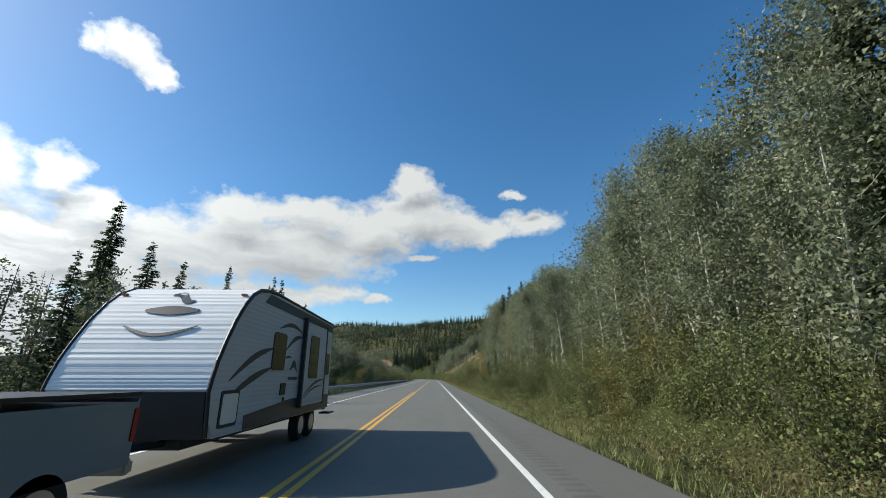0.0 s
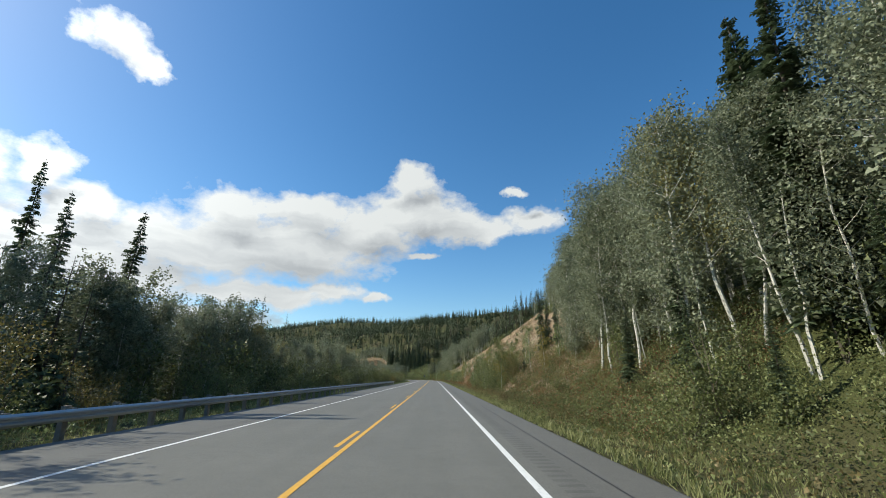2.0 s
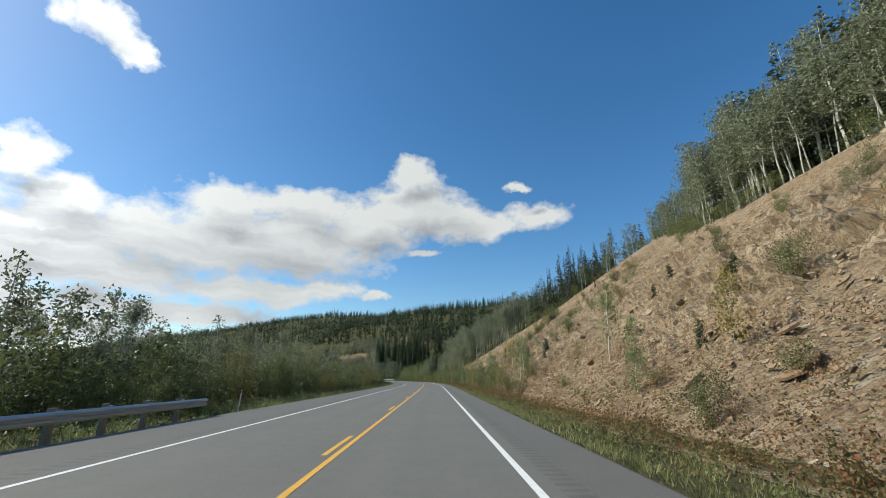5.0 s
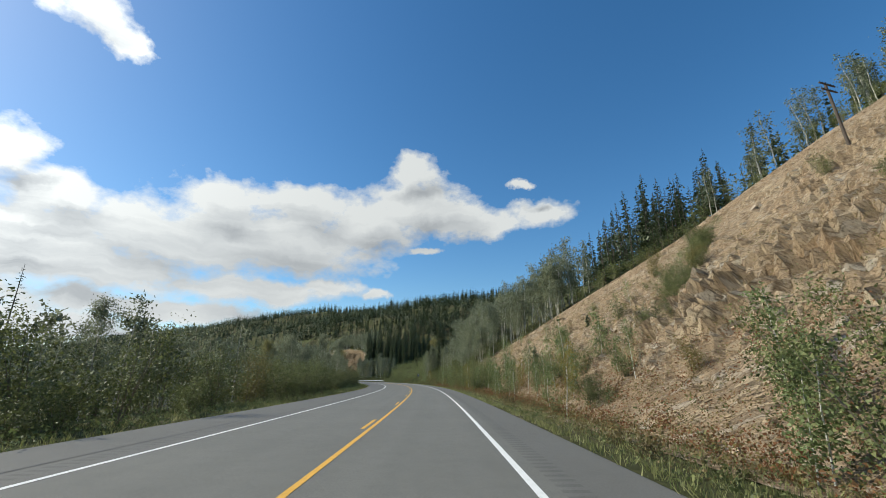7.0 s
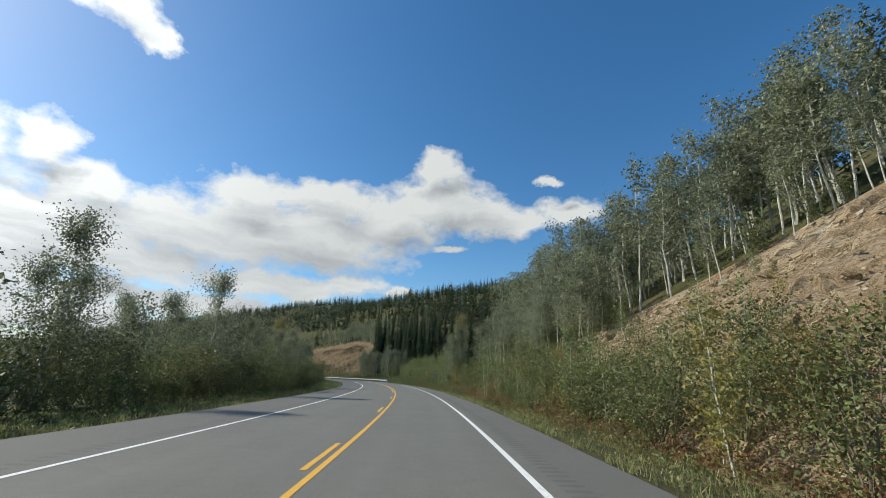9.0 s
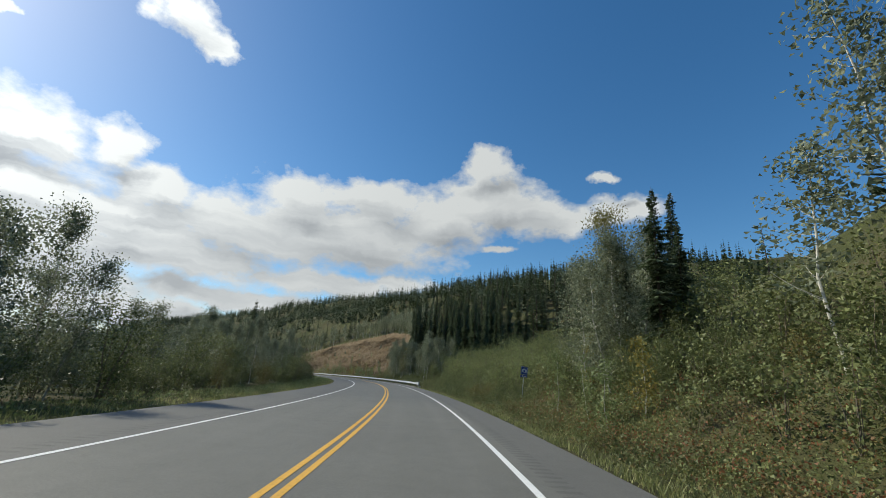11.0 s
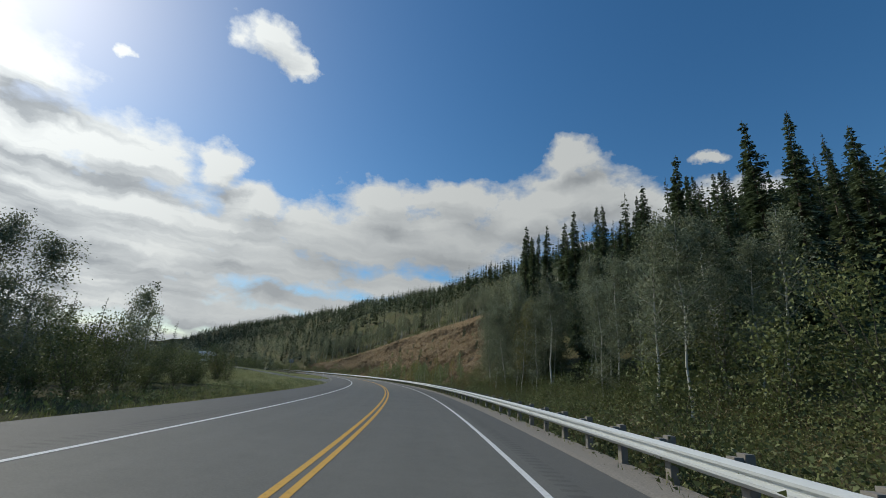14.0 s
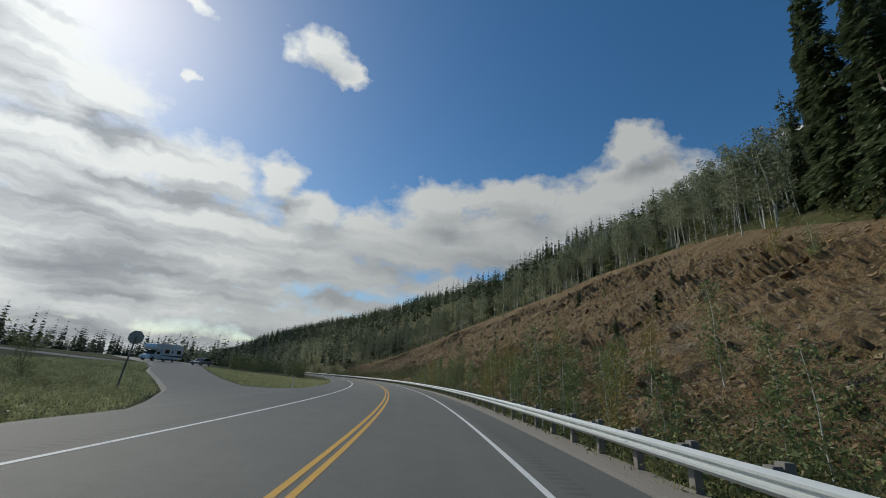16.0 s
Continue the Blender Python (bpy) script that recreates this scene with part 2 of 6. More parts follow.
def mat_bark(name, a, b, mark=None):
    n = Nodes(name)
    p = n.node("TexCoord", "Object")
    q = n.node("VectorMath", 0, {"operation": "MULTIPLY"}, i0=p, i1=(4, 4, 9))
    f = n.noise(1.0, 5, 0.7, q)
    col = n.mix(f, a, b)
    if mark:
        col = n.mix(n.ramp(n.noise(1.7, 4, 0.6, q), (0.60, 0.0), (0.66, 1.0)), col, mark)
    n.bump(f, 0.5, 0.02)
    return n.done(col, 0.85, 0, 0.2)


M = dict(
    asphalt=mat_asphalt(), white=mat_paint("white_road_paint", (0.78, 0.78, 0.75)), yellow=mat_paint("yellow_road_paint", (0.72, 0.40, 0.055)),
    ground=mat_ground(), rock=mat_rock("tan_rock"), rock_grey=mat_rock("grey_brown_rock", (0.31, 0.225, 0.125), (0.215, 0.148, 0.078), (0.11, 0.083, 0.055), (0.36, 0.31, 0.23)),
    stone=mat_rock("loose_stone", use_uv=False), stone_dark=mat_rock("dark_loose_stone", (0.31, 0.225, 0.125), (0.215, 0.148, 0.078), (0.11, 0.083, 0.055), (0.36, 0.31, 0.23), use_uv=False),
    steel=mat_plain("galvanised_steel", (0.42, 0.45, 0.47), 0.5, 0.55, 0.1, 4.0), steel_new=mat_plain("bright_galvanised_steel", (0.55, 0.575, 0.565), 0.55, 0.2, 0.08, 4.0),
    post=mat_plain("weathered_timber", (0.24, 0.22, 0.19), 0.9, 0, 0.3, 12),
    tar=mat_plain("crack_sealing_tar", (0.035, 0.035, 0.037), 0.6),
    gravel=mat_plain("pale_gravel", (0.28, 0.25, 0.21), 0.95, 0, 0.5, 22),
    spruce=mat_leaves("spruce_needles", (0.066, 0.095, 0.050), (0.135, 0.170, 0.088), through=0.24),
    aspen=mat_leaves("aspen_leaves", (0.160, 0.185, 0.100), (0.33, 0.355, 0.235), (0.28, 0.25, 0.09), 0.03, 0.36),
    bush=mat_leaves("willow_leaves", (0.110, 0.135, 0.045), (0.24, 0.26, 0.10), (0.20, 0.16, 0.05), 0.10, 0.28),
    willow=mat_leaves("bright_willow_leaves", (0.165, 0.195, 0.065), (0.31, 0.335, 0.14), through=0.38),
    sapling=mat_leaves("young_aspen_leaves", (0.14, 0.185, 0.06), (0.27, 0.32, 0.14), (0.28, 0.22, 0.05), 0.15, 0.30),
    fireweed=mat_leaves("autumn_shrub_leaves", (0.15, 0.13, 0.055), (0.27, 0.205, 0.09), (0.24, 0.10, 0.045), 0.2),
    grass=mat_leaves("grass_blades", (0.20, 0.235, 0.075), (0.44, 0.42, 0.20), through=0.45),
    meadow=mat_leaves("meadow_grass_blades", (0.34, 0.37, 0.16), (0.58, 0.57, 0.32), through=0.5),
    bark=mat_bark("spruce_bark", (0.07, 0.055, 0.045), (0.13, 0.105, 0.085)),
    birch=mat_bark("aspen_bark", (0.36, 0.345, 0.29), (0.60, 0.575, 0.50), (0.05, 0.045, 0.04)),
    stem=mat_bark("shrub_stem", (0.12, 0.10, 0.07), (0.20, 0.17, 0.12)),
)


# ======================================================= mesh helpers


def mesh_from(name, verts, faces, mat, smooth=False):
    me = bpy.data.meshes.new(name)
    me.from_pydata([tuple(v) for v in verts], [], [tuple(int(i) for i in f) for f in faces])
    me.materials.append(mat)
    if smooth:
        me.polygons.foreach_set("use_smooth", [True] * len(me.polygons))
    me.update()
    return me


def child(name, me, parent, label="", kind=""):
    ob = new(name, me)
    ob.parent = parent
    return tagged(ob, label, kind=kind)


def part(name, bm, material, parent, label=""):
    me = bpy.data.meshes.new(name)
    bm.to_mesh(me)
    bm.free()
    me.materials.append(material)
    return child(name, me, parent, label)


def thing(name, label, category, m=None, group="", kind=""):
    ob = new(name)
    if m is not None:
        ob.matrix_world = m
    return tagged(ob, label, category, group, kind)


def box(bm, x0, x1, y0, y1, z0, z1, bevel=0.0):
    r = bmesh.ops.create_cube(bm, size=1, matrix=Matrix.Translation(((x0 + x1) / 2, (y0 + y1) / 2, (z0 + z1) / 2)) @ Matrix.Diagonal((abs(x1 - x0), abs(y1 - y0), abs(z1 - z0), 1)))
    if bevel:
        es = list({e for v in r["verts"] for e in v.link_edges})
        bmesh.ops.bevel(bm, geom=es, offset=bevel, segments=2, affect="EDGES")


def boxed(*a, bevel=0.0):
    bm = bmesh.new()
    box(bm, *a, bevel=bevel)
    return bm


def tube(bm, p, q, r, r2=None, seg=10):
    p, q = Vector(p), Vector(q)
    m = Matrix.Translation((p + q) / 2) @ (q - p).to_track_quat("Z", "Y").to_matrix().to_4x4()
    bmesh.ops.create_cone(bm, cap_ends=True, segments=seg, radius1=r, radius2=r if r2 is None else r2, depth=(q - p).length, matrix=m)


def strip(name, s_values, d_values, z_values, mat, uv=False, parent=None):
    """A sheet along the road: rows at s_values, across at d_values with heights z_values."""
    s = np.asarray(s_values, float)
    n, m = len(s), len(d_values)
    verts = np.empty((n, m, 3))
    for j, (d, z) in enumerate(zip(d_values, z_values)):
        verts[:, j, 0], verts[:, j, 1] = along(s, d)
        verts[:, j, 2] = z
    i, j = np.meshgrid(np.arange(n - 1), np.arange(m - 1), indexing="ij")
    a = (i * m + j).ravel()
    faces = np.stack([a, a + 1, a + m + 1, a + m], 1)
    me = mesh_from(name, verts.reshape(-1, 3), faces, mat)
    if uv:
        lay = me.uv_layers.new(name="road")
        ss, dd = np.repeat(s, m), np.tile(np.asarray(d_values, float), n)
        lay.data.foreach_set("uv", np.stack([ss[faces.ravel()], dd[faces.ravel()]], 1).ravel())
    ob = new(name, me)
    ob.parent = parent
    return ob


# ======================================================= the lie of the land
def step(x, a, b):
    t = np.clip((np.asarray(x, float) - a) / (b - a), 0, 1)
    return t * t * (3 - 2 * t)


_rng = np.random.default_rng(7)
_waves = [(_rng.normal(0, 1, 2) / l, _rng.uniform(0, 6.28), l) for l in (160, 90, 60, 35, 22, 14, 9, 6) for _ in range(3)]


def rolling(x, y, longest=200, shortest=5):
    z = 0
    for k, ph, l in _waves:
        if shortest <= l <= longest:
            z = z + l * 0.018 * np.sin(k[0] * x * 3 + k[1] * y * 3 + ph)
    return z


# crest of the cut on the right side: distance from the centre line and height, by s
CREST_S = [-400, 60, 90, 110, 125, 140, 150, 165, 180, 195, 210, 225, 238, 246, 252, 257, 262, 267, 272, 279, 285, 291, 297, 305, 330, 348, 355, 362, 385, 400, 435, 450, 458, 468,
           476, 486, 496, 510, 522, 530, 550, 575, 600, 620, 640, 700]
CREST_D = [18, 18, 20, 22.5, 26, 32, 36.5, 39.5, 41, 40.5, 44, 51, 57, 60, 58, 50, 41, 37.5, 35, 31, 26.5, 22.5, 20, 18, 17, 17, 30, 45, 50, 34, 27, 22.5, 21, 23.5,
           27.5, 32.5, 35.5, 37.5, 39, 38, 36, 32, 24, 19, 17, 17]
CREST_Z = [5.0, 5.0, 7, 8.7, 11.2, 15.6, 18.8, 21, 22.1, 21.7, 24.2, 29.3, 33.7, 35.9, 34.4, 28.6, 22, 19.5, 17.7, 14.8, 11.5, 8.6, 6.8, 5.2, 4.2, 4.0, 3.5, 3.5, 4.0, 5.0, 5.5, 6.0, 7.2, 10.0,
           13.2, 17, 19.5, 21, 22.2, 21.3, 19.8, 16.7, 10.5, 6.6, 5, 5]


def land(s, d, x, y):
    """Height of the ground."""
    s, d = np.asarray(s, float), np.asarray(d, float)
    cd, cz = np.interp(s, CREST_S, CREST_D), np.interp(s, CREST_S, CREST_Z)
    toe = 10.0
    right = np.where(d < toe, -0.45 * step(d, 5.6, 7.4), -0.45 + (cz + 0.45) * np.clip((d - toe) / (cd - toe), 0, 1))
    up = np.clip(d - cd, 0, None)
    hill = 95 * (1 - np.exp(-up / 190.0)) * np.interp(s, [-400, 60, 150, 265, 290, 335, 362, 395, 438, 470, 560, 700, 900, 1500], [0.8, 0.8, 0.9, 1.0, 1.3, 1.1, 0.5, 0.5, 0.75, 1.1, 1.05, 1.3, 1.35, 1.0])
    right = right + hill + rolling(x, y, 200, 20) * step(up, 0, 60)
    e = -d
    low = np.interp(s, [-400, 140, 200, 330, 400, 450, 500, 700], [-3.5, -2.8, -2.0, -1.2, -0.2, 0.5, 1.3, 1.3])
    left = -0.25 * step(e, 6.6, 8.2) + low * step(e, 9, 38) + rolling(x, y, 60, 9) * 0.3 * step(e, 16, 40) * (1 - step(s, 430, 470) * (1 - step(s, 640, 700)))
    left = left + 1.5 * step(e, 26, 70) * (1 - step(e, 105, 170)) * step(s, 440, 475) * (1 - step(s, 570, 640))
    left = left + 60 * step(e, 700, 1900)
    return np.where(d > 0, right, left) - 0.06


def height(x, y):
    s, d = road_coords(x, y)
    return land(s, d, np.asarray(x, float).ravel(), np.asarray(y, float).ravel())


def on(s, d, sink=0.0):
    """Where the ground is at s, d."""
    x, y = along(s, d)
    z = land(np.array([s]), np.array([d]), np.array([x]), np.array([y]))[0]
    return float(x), float(y), float(z) - sink


def build_ground():
    def lines(lo, hi, fine, step_, far):
        a = np.arange(lo, hi, step_)
        out, g, p = [], step_, hi
        while p < far:
            g *= 1.14
            p += g
            out.append(p)
        left, g, p = [], step_, lo
        while p > -far + (lo + hi) / 2:
            g *= 1.14
            p -= g
            left.append(p)
        return np.concatenate([left[::-1], a, out])
    xs, ys = lines(-230, 60, 1, 2.1, 3600), lines(-20, 600, 1, 2.1, 3600)
    gx, gy = np.meshgrid(xs, ys, indexing="ij")
    gs, gd = road_coords(gx, gy)
    z = land(gs, gd, gx.ravel(), gy.ravel())
    # bed of the two rock faces, a little below them
    cut = np.maximum(step(gs, 88, 100) * (1 - step(gs, 308, 320)), step(gs, 452, 464) * (1 - step(gs, 634, 646)))
    cdist = np.interp(gs, CREST_S, CREST_D)
    z -= 1.6 * cut * step(gd, 10.6, 14) * (1 - step(gd, cdist - 2.5, cdist - 0.2))
    z = z.reshape(gx.shape)
    n, m = gx.shape
    verts = np.stack([gx, gy, z], -1).reshape(-1, 3)
    i, j = np.meshgrid(np.arange(n - 1), np.arange(m - 1), indexing="ij")
    a = (i * m + j).ravel()
    me = bpy.data.meshes.new("ground")
    f = np.stack([a, a + m, a + m + 1, a + 1], 1)
    me.vertices.add(len(verts))
    me.vertices.foreach_set("co", verts.ravel())
    me.loops.add(f.size)
    me.loops.foreach_set("vertex_index", f.ravel())
    me.polygons.add(len(f))
    me.polygons.foreach_set("loop_start", np.arange(0, f.size, 4))
    me.polygons.foreach_set("use_smooth", np.ones(len(f), bool))
    me.update(calc_edges=True)
    me.materials.append(M["ground"])
    return tagged(new("ground", me), "rough grassy ground rising into wooded hills", "ground", kind="structure")


build_ground()

# ------------------------------------------------------- the road
EDGE_R, EDGE_L = 5.5, -7.3
shoulder_gravel = strip("gravel_shoulder", np.arange(385.5, 700, 1.5), [5.3, 5.55, 6.5, 7.6], [0.004, 0.012, -0.04, -0.5], M["gravel"])
tagged(shoulder_gravel, "narrow strip of pale gravel under the guard rail", "gravel", kind="structure")
road = strip("road", np.arange(-120, 900, 1.5), [EDGE_L - 0.35, EDGE_L, -3.95, 0, 3.95, EDGE_R, EDGE_R + 0.3], [-0.12, 0, 0.0, 0.0, 0.0, 0, -0.12], M["asphalt"], uv=True)
tagged(road, "two-lane grey asphalt highway with paved shoulders", "road", kind="structure")


def line(name, s0, s1, d, w, mat):
    ob = strip(name, np.arange(s0, s1 + 0.01, min(1.5, (s1 - s0) / 2)), [d - w / 2, d + w / 2], [0.005, 0.005], mat, parent=road)
    return ob


LEFT_LINE = -4.15
line("edge_line", -100, 880, 3.62, 0.13, M["white"])
line("edge_line", -100, 880, LEFT_LINE, 0.13, M["white"])
line("centre_line", -100, 880, 0.11, 0.12, M["yellow"])
SOLID_END, SOLID_START = 47.5, 306.0
line("centre_line", -100, SOLID_END, -0.13, 0.12, M["yellow"])
line("centre_line", SOLID_START, 880, -0.13, 0.12, M["yellow"])
for k in range(1, 21):
    line("centre_dash", 47.4 + k * 12.44 - 3.1, 47.4 + k * 12.44, -0.13, 0.12, M["yellow"])
for k, (cs, cd0, cd1) in enumerate([(12.6, -3.8, 5.3), (18.6, -6.5, 4.4), (50.5, -7.0, 5.2), (83.0, -7.0, 0.5), (205.2, -3.6, 5.3), (227.0, -3.8, 5.2), (246.0, -1.5, 5.2),
                                    (331.5, -7.0, 5.2), (346.5, -4.0, 5.0), (363.5, -7.0, 5.0), (396, -1.0, 5.0), (420, -6.0, 0.2), (444, -0.5, 5.0), (468, -7, 5)]):
    rr = random.Random(k)
    n = 26
    dd = np.linspace(cd0, cd1, n)
    ss = cs + np.cumsum([rr.uniform(-0.10, 0.10) for _ in range(n)]) - 0.12 * (dd - cd0)
    w = np.array([rr.uniform(0.007, 0.02) for _ in range(n)])
    v = []
    for a in range(n):
        for sgn in (-1, 1):
            x, y = along(ss[a] + sgn * w[a], dd[a])
            v.append((x, y, 0.007))
    child("crack", mesh_from("crack", v, [(2 * a, 2 * a + 2, 2 * a + 3, 2 * a + 1) for a in range(n - 1)], M["tar"]), road, "dark sealed crack across the lanes")


for s0_, s1_, d_ in ((344, 361, -5.25), (386, 404, -5.35), (408, 430, -5.1), (206, 221, -5.2), (60, 84, 4.75)):
    line("seam", s0_, s1_, d_, 0.035, M["tar"])


# ======================================================= fast meshes of many small faces
class Bag:
    """Collects small faces (triangles or quads) as arrays of corners."""

    def __init__(self):
        self.p = []

    def put(self, p):
        """p: (count, 3 or 4, 3)"""
        self.p.append(p)

    def mesh(self, name, mat):
        return soup(name, self.p, [mat])


def soup(name, arrays, mats, slots=None):
    """A mesh of loose faces; slots gives each array its material."""
    sizes = np.concatenate([np.full(len(p), p.shape[1]) for p in arrays])
    v = np.concatenate([p.reshape(-1, 3) for p in arrays])
    me = bpy.data.meshes.new(name)
    me.vertices.add(len(v))
    me.vertices.foreach_set("co", np.ascontiguousarray(v, np.float32).ravel())
    me.loops.add(len(v))
    me.loops.foreach_set("vertex_index", np.arange(len(v), dtype=np.int32))
    me.polygons.add(len(sizes))
    me.polygons.foreach_set("loop_start", np.concatenate([[0], np.cumsum(sizes)[:-1]]).astype(np.int32))
    me.polygons.foreach_set("use_smooth", np.zeros(len(sizes), bool))
    for m in mats:
        me.materials.append(m)
    if slots is not None:
        me.polygons.foreach_set("material_index", np.concatenate([np.full(len(p), k, np.int32) for p, k in zip(arrays, slots)]))
    me.update(calc_edges=True)
    return me


def quad_mesh(name, v, f, mat):
    me = bpy.data.meshes.new(name)
    me.vertices.add(len(v))
    me.vertices.foreach_set("co", np.ascontiguousarray(v, np.float32).ravel())
    me.loops.add(f.size)
    me.loops.foreach_set("vertex_index", np.ascontiguousarray(f, np.int32).ravel())
    me.polygons.add(len(f))
    me.polygons.foreach_set("loop_start", np.arange(0, f.size, f.shape[1]))
    me.polygons.foreach_set("use_smooth", np.zeros(len(f), bool))
    me.update(calc_edges=True)
    me.materials.append(mat)
    return me


def unit(a):
    return a / np.maximum(np.linalg.norm(a, axis=-1, keepdims=True), 1e-9)


def kites(base, tip, width, sag, rng):
    """Drooping sprays from base to tip: slim triangles, broad a third of the way out."""
    d = tip - base
    side = unit(np.cross(d, np.array([0, 0, 1.0])) + rng.normal(0, 0.25, d.shape) * np.linalg.norm(d, axis=1, keepdims=True))
    f = rng.uniform(0.05, 0.45, (len(d), 1))
    p, q = base + d * f, base + d * (0.5 - f)
    p[:, 2] -= sag
    w = width[:, None] * 1.25
    return np.stack([p + side * w, tip, q - side * w], 1)


def leaves(centres, size, rng, flat=0.0):
    """Loose triangular leaves."""
    k = len(centres)
    a = unit(rng.normal(0, 1, (k, 3)))
    b = unit(np.cross(a, rng.normal(0, 1, (k, 3))))
    s = (size * rng.uniform(0.65, 1.3, k))[:, None]
    return np.stack([centres - a * s, centres + (a * 0.25 + b * 0.85) * s, centres + (a * 0.75 - b * 0.6) * s], 1)


def limb(bag, pts, radii, seg=6):
    """A tapered round limb along pts."""
    pts, radii = np.asarray(pts, float), np.asarray(radii, float)
    ang = np.linspace(0, 2 * np.pi, seg, endpoint=False)
    t = unit(np.gradient(pts, axis=0))
    u = unit(np.cross(t, np.array([0.3, 0.9, 0.1])))
    w = np.cross(t, u)
    rings = pts[:, None] + radii[:, None, None] * (np.cos(ang)[None, :, None] * u[:, None] + np.sin(ang)[None, :, None] * w[:, None])
    a, b = rings[:-1], rings[1:]
    q = np.stack([a, np.roll(a, -1, 1), np.roll(b, -1, 1), b], 2)
    bag.put(q.reshape(-1, 4, 3))


def spruce_bags(h, r, seed, gap=0.3, per=7, ragged=0.4, bare=0.08, fine=True):
    rng = np.random.default_rng(seed)
    trunk, crown = Bag(), Bag()
    lean = rng.normal(0, 0.012, 2)
    zz = np.linspace(-0.6, h, 8)
    limb(trunk, np.stack([lean[0] * zz, lean[1] * zz, zz], 1), 0.011 * h * (1 - np.clip(zz, 0, h) / h) + 0.012, 6 if fine else 4)
    z = np.arange(bare * h, h * 0.99, gap)
    z = np.repeat(z, per) + rng.uniform(-gap / 2, gap / 2, len(z) * per)
    k = len(z)
    az = rng.uniform(0, 2 * np.pi, k)
    q = np.clip(1 - z / h, 0, 1)
    prof = q ** 0.62 * np.clip((z / h - bare + 0.06) / 0.12, 0.35, 1) + 0.035
    # uneven whorls: longer and shorter stretches up the tree
    uneven = 1 + 0.22 * np.sin(z * 2.3 + seed) + 0.16 * np.sin(z * 5.1 + 2 * seed)
    L = r * prof * uneven * rng.uniform(1 - ragged, 1.12, k)
    out = np.stack([np.cos(az), np.sin(az), np.zeros(k)], 1)
    base = np.stack([lean[0] * z, lean[1] * z, z], 1)
    tip = base + out * L[:, None]
    tip[:, 2] -= rng.uniform(0.25, 0.7, k) * L * (q * 1.3 - 0.2)
    crown.put(kites(base, tip, 0.13 * L + 0.03, 0.08 * L, rng))
    sides = ((0.35, 0.6), (0.62, 0.5), (0.82, 0.36)) if fine else ((0.5, 0.6),)
    for f, w in sides:
        for sg in (-1, 1):
            st = base + (tip - base) * f
            side = np.stack([-out[:, 1], out[:, 0], np.zeros(k)], 1) * sg
            e = st + (out * 0.5 + side * 0.85) * (L * w * rng.uniform(0.6, 1.1, k))[:, None] * 0.8
            e[:, 2] -= 0.12 * L + 0.04
            crown.put(kites(st, e, 0.15 * L * w + 0.03, 0.04 * L, rng))
    return trunk, crown, "bark", "spruce"


def leafy_bags(h, r, seed, n_leaf, size, limbs=18, clear=0.3, stems=1, mat="aspen", bark="birch", spread=0.5, thick=0.010, twigs=True):
    rng = np.random.default_rng(seed)
    trunk, crown = Bag(), Bag()
    centres = []
    for st in range(stems):
        hh = h * (1 if stems == 1 else rng.uniform(0.55, 1.0))
        lean = rng.normal(0, 0.03 if stems == 1 else 0.26, 2)
        zz = np.linspace(-0.5, hh, 8)
        wob = np.cumsum(rng.normal(0, 0.010 * hh, (8, 2)), 0)
        wob -= wob[0]
        x0 = rng.normal(0, 0.0 if stems == 1 else 0.02, 2)
        pts = np.stack([x0[0] + lean[0] * zz + wob[:, 0], x0[1] + lean[1] * zz + wob[:, 1], zz], 1)
        limb(trunk, pts, thick * hh * (1 - 0.86 * np.clip(zz / hh, 0, 1)) + 0.005, 6 if stems == 1 and twigs else 4)
        for i in range(max(4, limbs // stems)):
            z = hh * rng.uniform(clear, 0.97)
            b = np.array([np.interp(z, zz, pts[:, k]) for k in range(3)])
            az = rng.uniform(0, 2 * np.pi)
            q = (z / hh - clear) / (1 - clear)
            L = r * (0.30 + 0.85 * math.sin(math.pi * min(1, 0.25 + 0.70 * q)) ** 1.2) * rng.uniform(0.45, 1.1)
            e = b + np.array([math.cos(az), math.sin(az), rng.uniform(0.3, 1.1)]) * L
            if twigs:
                limb(trunk, [b, (b + e) / 2 + np.array([0, 0, -0.06 * L]), e], [0.0018 * hh, 0.0012 * hh, 0.002], 3)
            for f in (0.4, 0.7, 1.0):
                centres.append(np.concatenate([b + (e - b) * f, [0.24 * r + 0.14 * L]]))
        for z in np.linspace(hh * (clear + 0.2), hh, 6):
            centres.append(np.array([*[np.interp(z, zz, pts[:, k]) for k in range(3)], 0.22 * r]))
    centres = np.array(centres)
    k = rng.integers(0, len(centres), n_leaf)
    c = centres[k, :3] + rng.normal(0, 1, (n_leaf, 3)) * centres[k, 3:4] * spread * 1.45
    c[:, 2] = np.maximum(c[:, 2], 0.08)
    crown.put(leaves(c, np.full(n_leaf, size), rng))
    return trunk, crown, bark, mat


def kind(name, label, category, group, bags):
    """One kind of tree or bush: its two meshes, and the same as plain arrays for the joined woods."""
    tr, cr, bark, mat = bags
    return dict(name=name, label=label, category=category, group=group, meshes=(tr.mesh("trunk", M[bark]), cr.mesh("crown", M[mat])))


